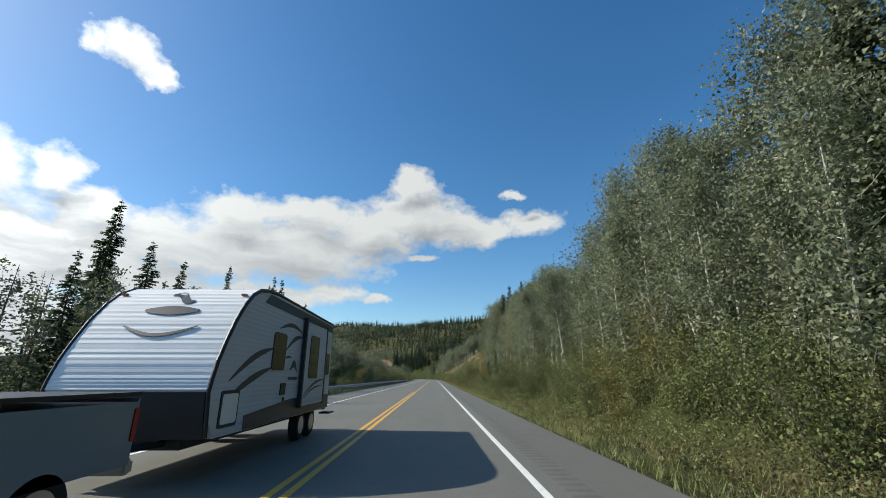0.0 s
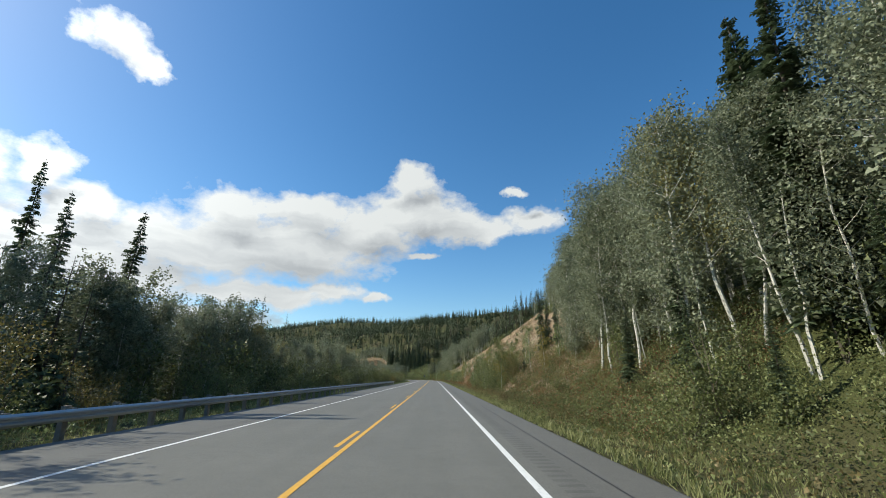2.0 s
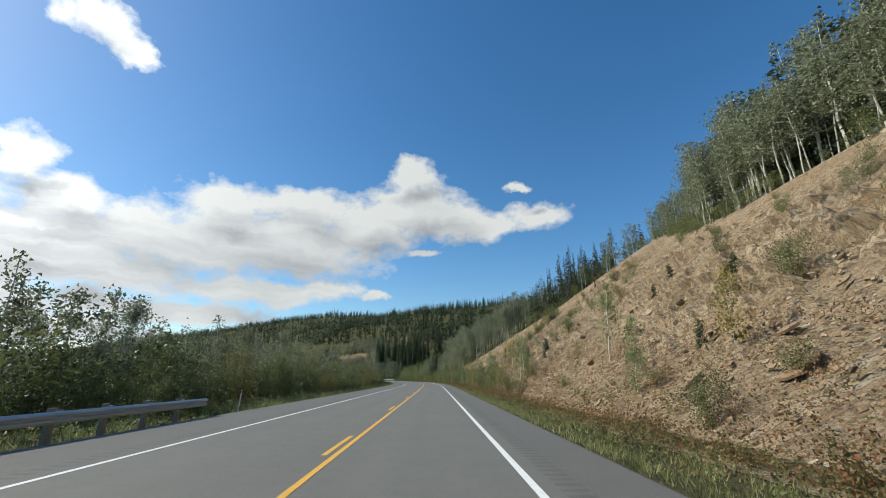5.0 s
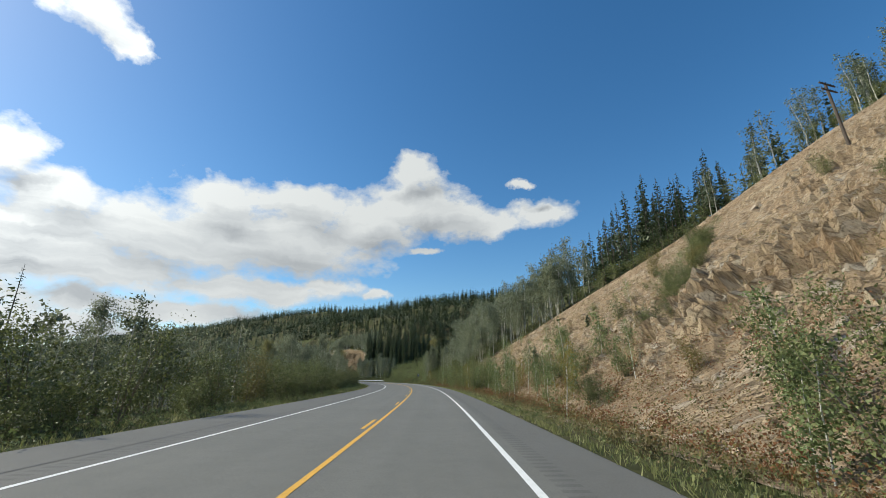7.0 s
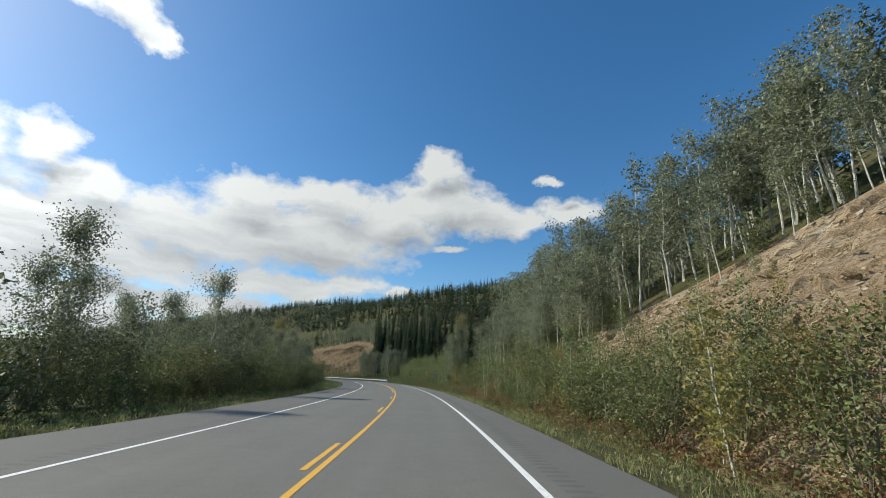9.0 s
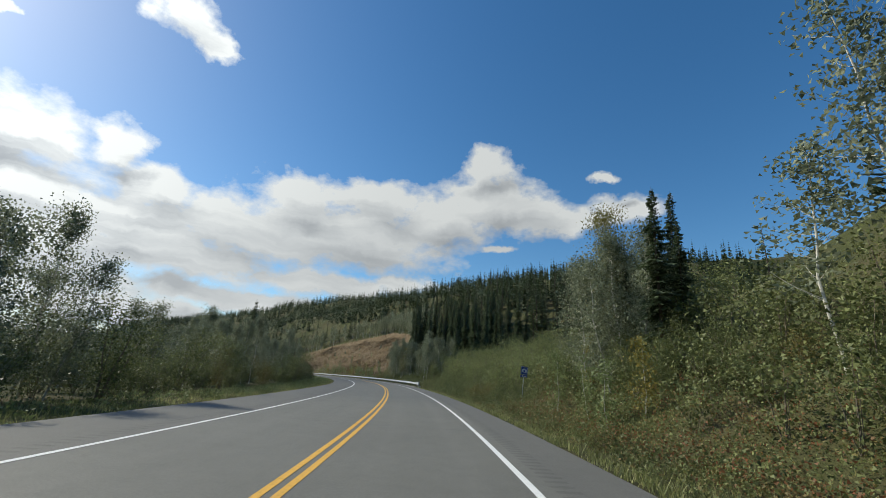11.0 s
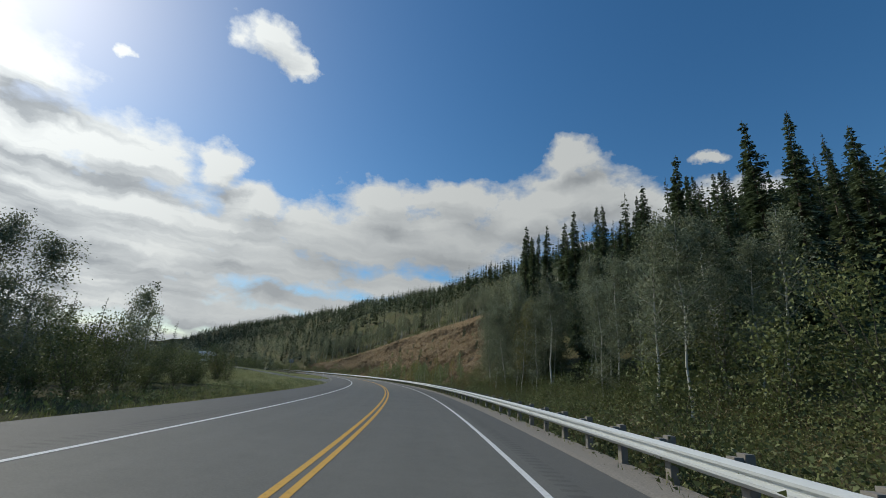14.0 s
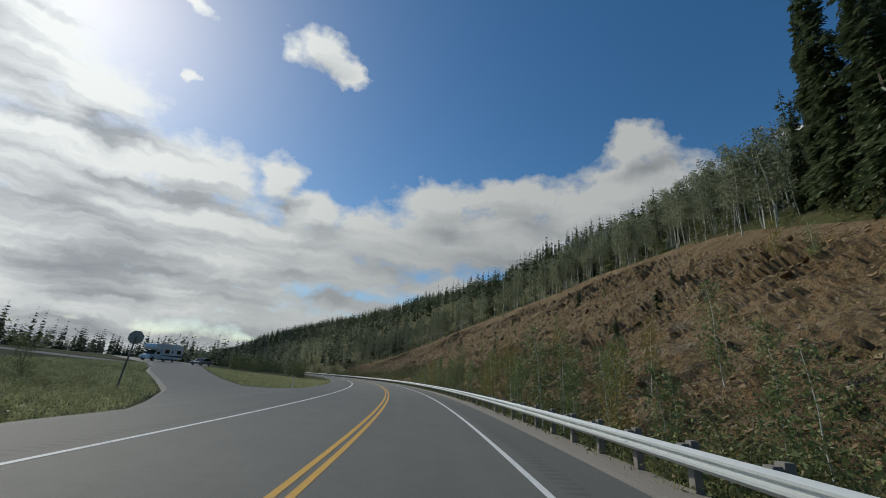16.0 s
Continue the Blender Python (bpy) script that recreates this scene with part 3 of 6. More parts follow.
SPRUCE = [kind("spruce_tree", "tall narrow dark green spruce with drooping boughs", "tree", "roadside spruces", spruce_bags(h, r, i + 1, g, p, 0.45, b))
          for i, (h, r, g, p, b) in enumerate([(14, 1.95, 0.25, 10, 0.03), (11, 1.5, 0.23, 10, 0.04), (14, 1.6, 0.25, 10, 0.05), (9, 1.5, 0.22, 10, 0.02)])]
SPRUCELING = [kind("spruce_sapling", "small bushy green spruce growing on the bank", "tree", "young spruces", spruce_bags(3.0, 1.0, i + 40, 0.15, 7, 0.4, 0.0)) for i in range(2)]
ASPEN = [kind("aspen_tree", "slender grey-green aspen with pale bark", "tree", "roadside aspens", leafy_bags(h, r, i + 60, n, 0.066, 38, c, spread=0.44, thick=0.0072))
         for i, (h, r, n, c) in enumerate([(9.5, 1.5, 6600, 0.22), (8.5, 1.45, 6200, 0.16), (10.5, 1.5, 6800, 0.27), (7.2, 1.3, 5000, 0.10)])]
BUSH = [kind("willow_bush", "dense olive-green willow bush beside the road", "bush", "roadside bushes", leafy_bags(h, r, i + 100, n, sz, 36, 0.05, 6, "bush", "stem", 0.5, 0.008, twigs=False))
        for i, (h, r, n, sz) in enumerate([(2.4, 0.95, 2200, 0.048), (3.4, 1.15, 2500, 0.054), (1.5, 0.8, 1400, 0.043), (4.2, 1.35, 2800, 0.060)])]
ALDER = [dict(k, name="alder_bush", label="dense dark green alder bush behind the shoulder", group="alder bushes") for k in BUSH]
SAPLING = [kind("aspen_sapling", "thin young aspen with sparse green leaves", "tree", "young aspens", leafy_bags(h, r, i + 120, n, 0.058, 18, 0.10, 1, "sapling", "birch", 0.6, 0.007, twigs=False))
           for i, (h, r, n) in enumerate([(4.0, 0.65, 1000), (3.0, 0.55, 800), (5.0, 0.75, 1100)])]
SHRUB = [kind("low_shrub", "low rusty autumn shrub on the verge", "bush", "low autumn shrubs", leafy_bags(0.7, 0.45, i + 140, 300, 0.045, 16, 0.05, 5, "fireweed", "stem", 0.75, 0.006, twigs=False)) for i in range(2)]

# lighter patterns for the joined woods
SPRUCE_T = [spruce_bags(h, r, i + 20, 0.45, 5, 0.45, 0.03, False) for i, (h, r) in enumerate([(11, 1.7), (9, 1.4), (12.5, 1.7), (7, 1.25)])]
ASPEN_T = [leafy_bags(h, r, i + 80, n, 0.135, 20, c, spread=0.42, twigs=False) for i, (h, r, n, c) in enumerate([(8.5, 1.35, 600, 0.22), (7.2, 1.25, 540, 0.14), (9.5, 1.4, 640, 0.28)])]
WILLOW_T = [leafy_bags(h, r, i + 160, n, 0.125, 24, 0.04, 4, "bush", "stem", 0.68, 0.008, twigs=False) for i, (h, r, n) in enumerate([(4.0, 1.4, 380), (3.0, 1.2, 300), (5.2, 1.5, 430)])]


def low_crowned(kinds):
    """Those whose boughs begin near the ground."""
    return kinds[1::2]


def plant(kinds, s, d, rng, scale=(0.8, 1.2), sink=0.1, pick=None, label="", slim=1.0):
    k = kinds[int(rng.integers(len(kinds))) if pick is None else pick]
    x, y, z = on(s, d, sink)
    sc = rng.uniform(*scale)
    ob = thing(k["name"], label or k["label"], k["category"], group=k["group"])
    ob.matrix_world = Matrix.LocRotScale((x, y, z), Euler((rng.normal(0, 0.025), rng.normal(0, 0.025), rng.uniform(0, 6.28))), (sc * slim * rng.uniform(0.9, 1.1), sc * slim * rng.uniform(0.9, 1.1), sc))
    for me, nm in zip(k["meshes"], ("trunk", "crown")):
        child(nm, me, ob)
    return ob


def strewn(s0, s1, d0, d1, count, rng, gap, follow):
    put, tries = [], 0
    while len(put) < count and tries < count * 25:
        tries += 1
        s, d = rng.uniform(s0, s1), rng.uniform(d0, d1)
        if follow:
            d += np.interp(s, CREST_S, CREST_D)
        if all((s - a) ** 2 + (d - b) ** 2 > gap * gap for a, b in put[-400:]):
            put.append((s, d))
    return put


def scatter(kinds, s0, s1, d0, d1, count, seed, scale=(0.8, 1.2), gap=1.0, follow=False, slim=1.0):
    """Trees strewn over a stretch; with follow, d is counted from the crest of the cut."""
    rng = np.random.default_rng(seed)
    for s, d in strewn(s0, s1, d0, d1, count, rng, gap, follow):
        plant(kinds, s, d, rng, scale, slim=slim)


def thicket(name, label, patterns, stretches, seed):
    """Woods that nobody could count, joined into one mesh. stretches: s0, s1, d0, d1, count, scale from, scale to, follow."""
    rng = np.random.default_rng(seed)
    arrays_, slots = [], []
    pats = [([(p, 0) for p in t.p] + [(p, 1) for p in c.p]) for t, c, _, _ in patterns]
    for s0, s1, d0, d1, count, k0, k1, follow in stretches:
        for s, d in strewn(s0, s1, d0, d1, count, rng, 0.8, follow):
            pat = pats[int(rng.integers(len(pats)))]
            sc, az = rng.uniform(k0, k1), rng.uniform(0, 6.28)
            w = rng.uniform(0.85, 1.2)
            rot = np.array([[math.cos(az) * w, -math.sin(az) * w, 0], [math.sin(az) * w, math.cos(az) * w, 0], [0, 0, 1]]) * sc
            p0 = np.array(on(s, d, 0.1))
            for a, k in pat:
                arrays_.append((a.reshape(-1, 3) @ rot.T + p0).reshape(a.shape))
                slots.append(k)
    me = soup(name, arrays_, [M[patterns[0][2]], M[patterns[0][3]]], slots)
    return tagged(new(name, me), label, "trees", kind="stuff")


# ======================================================= trees and bushes, stretch by stretch
# right, wooded slope at the start
scatter(ASPEN, -2, 27, 11.8, 17, 34, 1, (0.95, 1.2), 1.4)
scatter(ASPEN, 29, 43, 12.2, 17, 20, 47, (0.8, 1.02), 1.3)
scatter(ASPEN, 43, 58, 12.4, 17, 22, 52, (0.8, 1.05), 1.3)
scatter(ASPEN, 60, 75, 12.8, 17.5, 18, 29, (0.85, 1.08), 1.3)
scatter(ASPEN, 75, 89, 12.8, 17.5, 18, 24, (1.05, 1.3), 1.3)
_r = np.random.default_rng(28)
for _k in range(58):
    _s = _r.uniform(88, 134)
    plant(ASPEN, _s, 14.4 + max(0, _s - 99) * 0.38 + 8 * _r.random() ** 1.5, _r, (1.0, 1.45), pick=int(_r.choice([1, 3, 0, 3])))
_r = np.random.default_rng(26)
for _s, _d, _h in ((71, 14.2, 13), (73.5, 16.0, 14), (69, 17, 13), (77, 13.0, 5.5), (74, 11.6, 4), (70, 11.2, 3), (67, 11.8, 5), (81, 12.2, 4), (118, 17.5, 9), (121, 19, 7), (114, 18.5, 6), (9, 14, 12)):
    plant(SPRUCE, _s, _d, _r, (_h / 14, _h / 14), pick=int(_r.choice([0, 2])))
scatter(BUSH[:2], 10, 60, 9.6, 12.6, 34, 51, (0.75, 1.1), 0.9)
scatter(BUSH[:3], 2, 74, 9.6, 12.4, 44, 4, (0.6, 1.0), 1.0)
scatter(BUSH[2:3] + SHRUB, 76, 112, 9.8, 14, 22, 23, (0.6, 1.0), 1.0)
thicket("hillside_wood", "dense aspen wood on the slope beside the road", ASPEN_T, [(-14, 60, 16, 30, 110, 0.8, 1.1, False), (60, 96, 17, 30, 70, 1.0, 1.3, False), (96, 125, 22, 32, 40, 1.0, 1.3, False), (-14, 84, 12, 18, 60, 0.5, 0.75, False),
        (100, 260, -30, -17, 100, 0.6, 0.9, False), (165, 335, -34, -17, 130, 0.65, 0.95, False), (335, 440, -36, -18, 80, 0.5, 0.8, False),
        (125, 165, 3, 16, 70, 1.35, 1.8, True), (165, 215, 3, 16, 80, 1.4, 1.9, True), (215, 262, 0.5, 10, 60, 0.7, 1.1, True), (284, 332, 4, 20, 80, 1.1, 1.5, True), (480, 650, 0.5, 12, 200, 0.8, 1.2, True)], 2)
thicket("undergrowth", "leafy undergrowth below the roadside trees", WILLOW_T, [(-6, 92, 12.5, 17, 110, 0.4, 0.75, False), (120, 330, -0.8, 3, 120, 0.35, 0.8, True), (312, 350, 10.5, 20, 70, 0.4, 0.75, False), (165, 350, -1.2, 1.5, 90, 0.5, 0.85, True),
        (458, 640, -0.6, 3, 80, 0.3, 0.65, True), (384, 450, 12, 19, 70, 0.4, 0.7, False), (560, 690, 7.6, 13, 120, 0.4, 0.8, False),
        (0, 175, -22, -13, 150, 0.5, 0.9, False), (86, 172, -19, -13.2, 90, 0.8, 1.25, False), (165, 330, -22, -13, 200, 0.7, 1.0, False), (330, 440, -26, -16, 100, 0.5, 0.8, False), (438, 456, -44, -28, 50, 0.4, 0.7, False), (545, 700, -30, -13, 130, 0.5, 1.0, False)], 42)
ASPEN_C = [leafy_bags(h, r, i + 180, n, 0.098, 24, c, spread=0.40, thick=0.0065) for i, (h, r, n, c) in enumerate([(9.0, 1.4, 1500, 0.30), (8.0, 1.3, 1350, 0.22), (10.0, 1.4, 1550, 0.38)])]
thicket("crest_aspens", "silvery aspens with pale trunks along the top of the cut", ASPEN_C, [(282, 330, 0.2, 6, 52, 1.1, 1.5, True), (280, 328, -3.5, 0.2, 20, 0.6, 1.1, True), (296, 323, 12, 19, 24, 0.6, 1.0, False), (132, 165, 0.2, 5, 46, 1.15, 1.5, True), (165, 215, 0.2, 5, 50, 1.1, 1.6, True), (482, 540, -0.5, 6, 80, 0.7, 1.1, True)], 49)
thicket("valley_wood", "mixed leafy trees below the guard rail", [(t_, c_, "stem", "aspen") for t_, c_, _, _ in ASPEN_C], [(14, 76, -22, -14, 40, 0.7, 0.95, False), (84, 110, -24, -17, 40, 0.9, 1.2, False), (108, 140, -22, -16, 26, 0.6, 0.85, False), (140, 148, -20, -16, 8, 0.95, 1.15, False), (148, 172, -21, -14, 18, 0.5, 0.8, False)], 50)
# right, along the first cut
scatter(BUSH[:2] + BUSH[3:] + SAPLING[:1], 114, 150, 9.4, 13.2, 50, 44, (0.75, 1.15), 0.9)
scatter(BUSH[:2] + BUSH[3:] + SAPLING[:1], 262, 304, 8.9, 12.5, 52, 45, (0.65, 1.05), 0.8)
scatter(BUSH[:3], 150, 345, 9.2, 13.0, 26, 5, (0.5, 0.9), 1.5)
scatter(ALDER[:3], 158, 262, 16, 40, 34, 46, (0.6, 1.0), 1.6)
_r = np.random.default_rng(25)
for _k in range(22):
    plant(ALDER[:2], 247 - _k * 0.75 + _r.normal(0, 0.8), 33 - _k * 0.72 + _r.normal(0, 0.9), _r, (0.55, 1.0))
scatter(SAPLING, 100, 345, 9.0, 15, 60, 6, (0.7, 1.25), 1.0)
scatter(SAPLING + BUSH[2:3], 100, 330, 15, 29, 22, 7, (0.35, 0.75), 3)
scatter(SPRUCELING, 110, 345, 11, 26, 16, 8, (0.4, 0.9), 3)
scatter(SHRUB, 95, 350, 7.8, 10.5, 90, 9, (0.6, 1.3), 0.6)
thicket("crest_spruces", "slim dark spruces above the rock cut", SPRUCE_T, [(132, 205, 2.5, 14, 44, 1.35, 1.9, True), (283, 308, 44, 80, 46, 1.1, 1.6, False), (260, 284, 2, 16, 34, 0.75, 1.15, True), (110, 345, 5, 22, 50, 0.55, 0.9, True), (352, 440, 60, 110, 260, 0.6, 0.9, False), (440, 470, 60, 110, 70, 0.9, 1.2, False),
        (430, 470, 32, 62, 70, 1.1, 1.5, False), (396, 430, 44, 80, 60, 0.5, 0.8, False), (478, 650, 2.5, 24, 70, 0.8, 1.25, True), (40, 112, 20, 40, 16, 0.5, 0.75, False), (-10, 130, -46, -22, 110, 0.8, 1.2, False), (15, 84, -27, -17, 56, 0.55, 0.95, False), (130, 330, -50, -22, 50, 0.6, 0.95, False),
        (330, 470, -60, -26, 90, 0.6, 0.9, False)], 43)
scatter(SAPLING + BUSH[:1], 226, 262, 9.2, 13.0, 30, 55, (0.6, 1.0), 1.0)
scatter(BUSH[:2] + SAPLING[:1], 200, 215, 9.4, 12, 9, 56, (0.55, 0.9), 1.2)
# right, the dip with willows and the spruce wood behind it
scatter(ASPEN, 338, 343.5, 12.5, 16, 9, 14, (1.0, 1.2), 1.0)
scatter(BUSH[:2], 324, 351, 12.4, 15, 20, 53, (0.55, 0.9), 1.0)
scatter(SPRUCE, 337, 344, 15, 19, 5, 54, (0.6, 0.8), 1.8)
scatter(ALDER[:3], 330, 351, 12.6, 17, 20, 57, (0.6, 0.95), 1.1)
scatter(BUSH[:3], 354, 386, 8.2, 12, 36, 15, (0.5, 0.85), 1.0)
WILLOW_BRIGHT = [leafy_bags(h, r, i + 170, n, 0.10, 24, 0.04, 4, "willow", "stem", 0.68, 0.008, twigs=False) for i, (h, r, n) in enumerate([(5.0, 1.5, 1000), (3.6, 1.3, 820), (6.4, 1.6, 1080)])]
thicket("willow_thicket", "bright green willow thicket of tall and low shoots", WILLOW_BRIGHT, [(350, 420, 14, 44, 200, 0.8, 1.2, False), (440, 482, -44, -20.5, 110, 0.3, 0.6, False)], 48)
scatter(SPRUCE, 426, 464, 26, 48, 46, 17, (1.0, 1.45), 2.0, slim=0.74)
scatter(SPRUCE, 422, 452, 17, 25, 8, 16, (0.8, 1.1), 2.2, slim=0.8)
_r = np.random.default_rng(27)
for _s, _d, _h in ((468, 25.5, 18), (470, 27, 17), (472, 28.5, 20), (474.5, 29.5, 18), (476, 31, 16), (470.5, 31, 19), (480, 33.5, 11), (465, 26, 18), (462, 24, 17)):
    plant(SPRUCE, _s, _d, _r, (_h / 14, _h / 14), pick=int(_r.choice([0, 2])), slim=0.75)
scatter(ASPEN, 414, 449, 13, 20, 20, 19, (0.8, 1.15), 1.5)
scatter(ASPEN, 436, 451, 11.8, 17, 20, 58, (0.85, 1.15), 1.2)
scatter(BUSH[:2], 436, 452, 7.8, 11.5, 12, 59, (0.5, 0.8), 1.0)
scatter(BUSH[:3], 385, 436, 7.8, 11.5, 18, 20, (0.4, 0.7), 0.9)
# right, second cut
scatter(BUSH[:3], 460, 530, 7.8, 12.5, 28, 21, (0.4, 0.75), 1.0)
scatter(SAPLING, 452, 540, 6.9, 13, 84, 26, (0.6, 1.1), 0.8)
scatter(SPRUCELING + SAPLING, 465, 560, 13, 28, 24, 22, (0.4, 0.8), 3)
# left, behind the first guard rail
_r = np.random.default_rng(30)
for _s, _d, _h in ((29, -22, 16), (32, -24, 14), (36, -23, 15), (41, -24, 15), (45, -27, 14), (51, -24, 17), (54, -27, 15), (60, -26, 16), (66, -27, 13), (72, -26, 15), (80.9, -30, 24), (79.1, -27, 22.5), (82.5, -31, 20), (96, -36, 25.5), (98, -34, 22.5), (101, -30, 21.5), (86, -29, 14), (88, -31, 15),
                   (75, -24, 12), (90, -25, 12), (24, -19, 10), (19, -21, 12), (118, -24, 10.5), (160, -22, 9), (201, -24, 8.5), (222, -26, 10), (318, -20, 11), (379, -19, 11.5), (381, -21, 8), (395, -24, 8), (411, -22, 9), (414.9, -20.5, 9)):
    plant(SPRUCE, _s, _d, _r, (_h / 14, _h / 14), pick=int(_r.choice([0, 0, 2])), slim=min(1.0, (14 / _h) ** 0.8))
scatter(ASPEN, 22, 80, -20, -14.5, 10, 31, (0.6, 0.9), 1.8)
scatter(ASPEN, 86, 106, -20, -16.5, 16, 35, (0.75, 1.0), 1.3)
scatter(ASPEN, 106, 150, -19, -14.5, 20, 39, (0.6, 0.9), 1.6)
scatter(ALDER, 10, 172, -12.6, -9.8, 62, 32, (0.45, 0.85), 1.2)
scatter(low_crowned(ASPEN), 120, 250, -22, -15, 28, 33, (0.6, 0.85), 2.4)
scatter(ALDER, 168, 325, -14.5, -10.8, 104, 34, (0.8, 1.12), 1.1)
scatter(low_crowned(ASPEN), 258, 345, -22, -14, 40, 36, (0.8, 1.12), 1.7)
scatter(ALDER, 325, 432, -17, -12.2, 66, 37, (0.75, 1.1), 1.2)
scatter(low_crowned(ASPEN), 350, 432, -23, -15, 28, 38, (0.7, 1.0), 2.0)
scatter(ALDER, 430, 447, -27, -15.5, 34, 40, (0.55, 0.9), 1.2)


# far woods on the hills and in the valley
def forest(name, label, kind_, places, seed, size):
    rng = np.random.default_rng(seed)
    x, y = places[:, 0], places[:, 1]
    z = height(x, y)
    k = len(x)
    h = rng.uniform(*size, k)
    bag = Bag()
    if kind_ == "spruce":
        lev = np.tile(np.linspace(0.04, 0.97, 13), (k, 1)) + rng.uniform(-0.02, 0.02, (k, 13))
        for j in range(3):
            az = rng.uniform(0, 6.28, lev.shape)
            L = (1 - lev) ** 0.8 * rng.uniform(0.6, 1.15, lev.shape) * (h * 0.135)[:, None] + 0.14
            b = np.stack([np.broadcast_to(x[:, None], lev.shape), np.broadcast_to(y[:, None], lev.shape), z[:, None] + lev * h[:, None]], -1).reshape(-1, 3)
            o = np.stack([np.cos(az) * L, np.sin(az) * L, -0.35 * L + 0.1], -1).reshape(-1, 3)
            bag.put(kites(b - o * 0.9, b + o, 0.5 * L.ravel(), -0.4 * L.ravel(), rng))
        mat = M["spruce"]
    else:
        nl = 46
        u = rng.normal(0, 1, (k, nl, 3)) * np.array([0.13, 0.13, 0.22]) * h[:, None, None]
        c = np.stack([x, y, z + h * 0.6], 1)[:, None] + u
        c[:, :, 2] = np.maximum(c[:, :, 2], z[:, None] + 0.3)
        bag.put(leaves(c.reshape(-1, 3), np.full(k * nl, 0.40), rng))
        mat = M["aspen"]
    tagged(new(name, bag.mesh(name, mat)), label, "trees", kind="stuff")


def wood(s0, s1, d0, d1, n, seed, follow=False):
    rng = np.random.default_rng(seed)
    s, d = rng.uniform(s0, s1, n), rng.uniform(0, 1, n)
    lo = d0 + (np.interp(s, CREST_S, CREST_D) if follow else 0)
    d = lo + (d1 - d0) * d
    x, y = along(s, d)
    ss, dd = road_coords(x, y)
    keep = np.abs(dd - d) < 3
    return np.stack([x[keep], y[keep]], 1)


forest("far_spruces", "dark spruce forest covering the far hillside", "spruce", np.concatenate([
    wood(560, 1250, 60, 330, 4200, 51), wood(380, 640, 60, 230, 1800, 52), wood(640, 1200, 14, 60, 500, 53), wood(60, 350, 20, 130, 420, 54, True)]), 55, (8, 14))
forest("far_aspens", "grey-green aspen stands on the far hillside", "aspen", np.concatenate([
    wood(560, 1250, 30, 250, 900, 56), wood(350, 640, 55, 160, 240, 57), wood(640, 900, 12, 40, 260, 58), wood(60, 350, 16, 60, 200, 59, True)]), 60, (6, 10))
forest("valley_spruces", "low dark spruce wood on the valley floor", "spruce", np.concatenate([
    wood(-20, 420, -140, -40, 520, 61), wood(420, 900, -300, -70, 2000, 62), wood(600, 1000, -75, -14, 380, 63), wood(500, 1400, -700, -300, 600, 65)]), 64, (6, 11))
forest("valley_aspens", "pale aspens on the valley floor", "aspen", np.concatenate([
    wood(100, 420, -90, -30, 260, 66), wood(420, 700, -150, -80, 200, 67), wood(590, 900, -60, -14, 220, 68)]), 69, (5, 8))

# edges of the paved turn-off, as s and d
TURN_NEAR = [(458, -7.2), (464, -7.7), (467, -8.8), (472, -10.6), (479, -13.5), (500, -25), (520, -33), (540, -44), (556, -52)]
TURN_FAR = [(503, -7.2), (498, -8.6), (494, -10.8), (494, -13.2), (503, -18), (518, -24), (537, -30), (560, -34), (585, -36)]


def off_pavement(s_, d_):
    e = -d_
    n_ = np.interp(e, [-p[1] for p in TURN_NEAR], [p[0] for p in TURN_NEAR])
    f_ = np.interp(e, [-p[1] for p in TURN_FAR], [p[0] for p in TURN_FAR])
    return (d_ > -7.3) | (s_ < n_ - 0.2) | (s_ > f_ + 0.2)


# ======================================================= grass on the verges
def grass(name, label, s0, s1, d0, d1, n, seed, tall, mat="grass", lie=True):
    rng = np.random.default_rng(seed)
    s = rng.uniform(s0, s1, n)
    d = d0 + (d1 - d0) * rng.uniform(0, 1, n)
    keep = off_pavement(s, d)
    s, d = s[keep], d[keep]
    n = len(s)
    x, y = along(s, d)
    z = land(s, d, x, y) - 0.03
    per = 5
    c = np.repeat(np.stack([x, y, z], 1), per, 0) + rng.normal(0, 1, (n * per, 3)) * np.array([0.10, 0.10, 0])
    h = rng.uniform(0.4, 1.0, n * per) * tall * np.repeat(rng.uniform(0.5, 1.2, n), per)
    lean = rng.normal(0, 0.4, (n * per, 2)) * h[:, None]
    tip = c + np.stack([lean[:, 0], lean[:, 1], h], 1)
    az = rng.uniform(0, 6.28, n * per)
    w = np.stack([np.cos(az), np.sin(az), az * 0], 1) * (0.012 + 0.02 * h)[:, None]
    m = c + (tip - c) * 0.55 + np.array([0, 0, 0.08]) * h[:, None]
    bag = Bag()
    bag.put(np.stack([c - w, tip, c + w + (m - c) * 0.25], 1))
    tagged(new(name, bag.mesh(name, M[mat])), label, "grass", kind="stuff")


grass("verge_grass", "short dry grass and weeds along the shoulder", -4, 384, 5.7, 10.2, 26000, 71, 0.30)
grass("verge_grass", "grass and weeds beyond the left shoulder", 0, 465, -13.5, -7.9, 20000, 72, 0.36)
grass("meadow_grass", "sunlit green grass beside the pullout", 436, 545, -34, -7.9, 38000, 73, 0.36, "meadow")
grass("tall_meadow_grass", "tall pale grass and shoots on the rise beside the turn-off", 434, 472, -36, -17, 12000, 70, 0.95, "meadow")
grass("rail_grass", "weeds behind the bright guard rail", 384, 560, 6.0, 8.5, 5000, 74, 0.35)


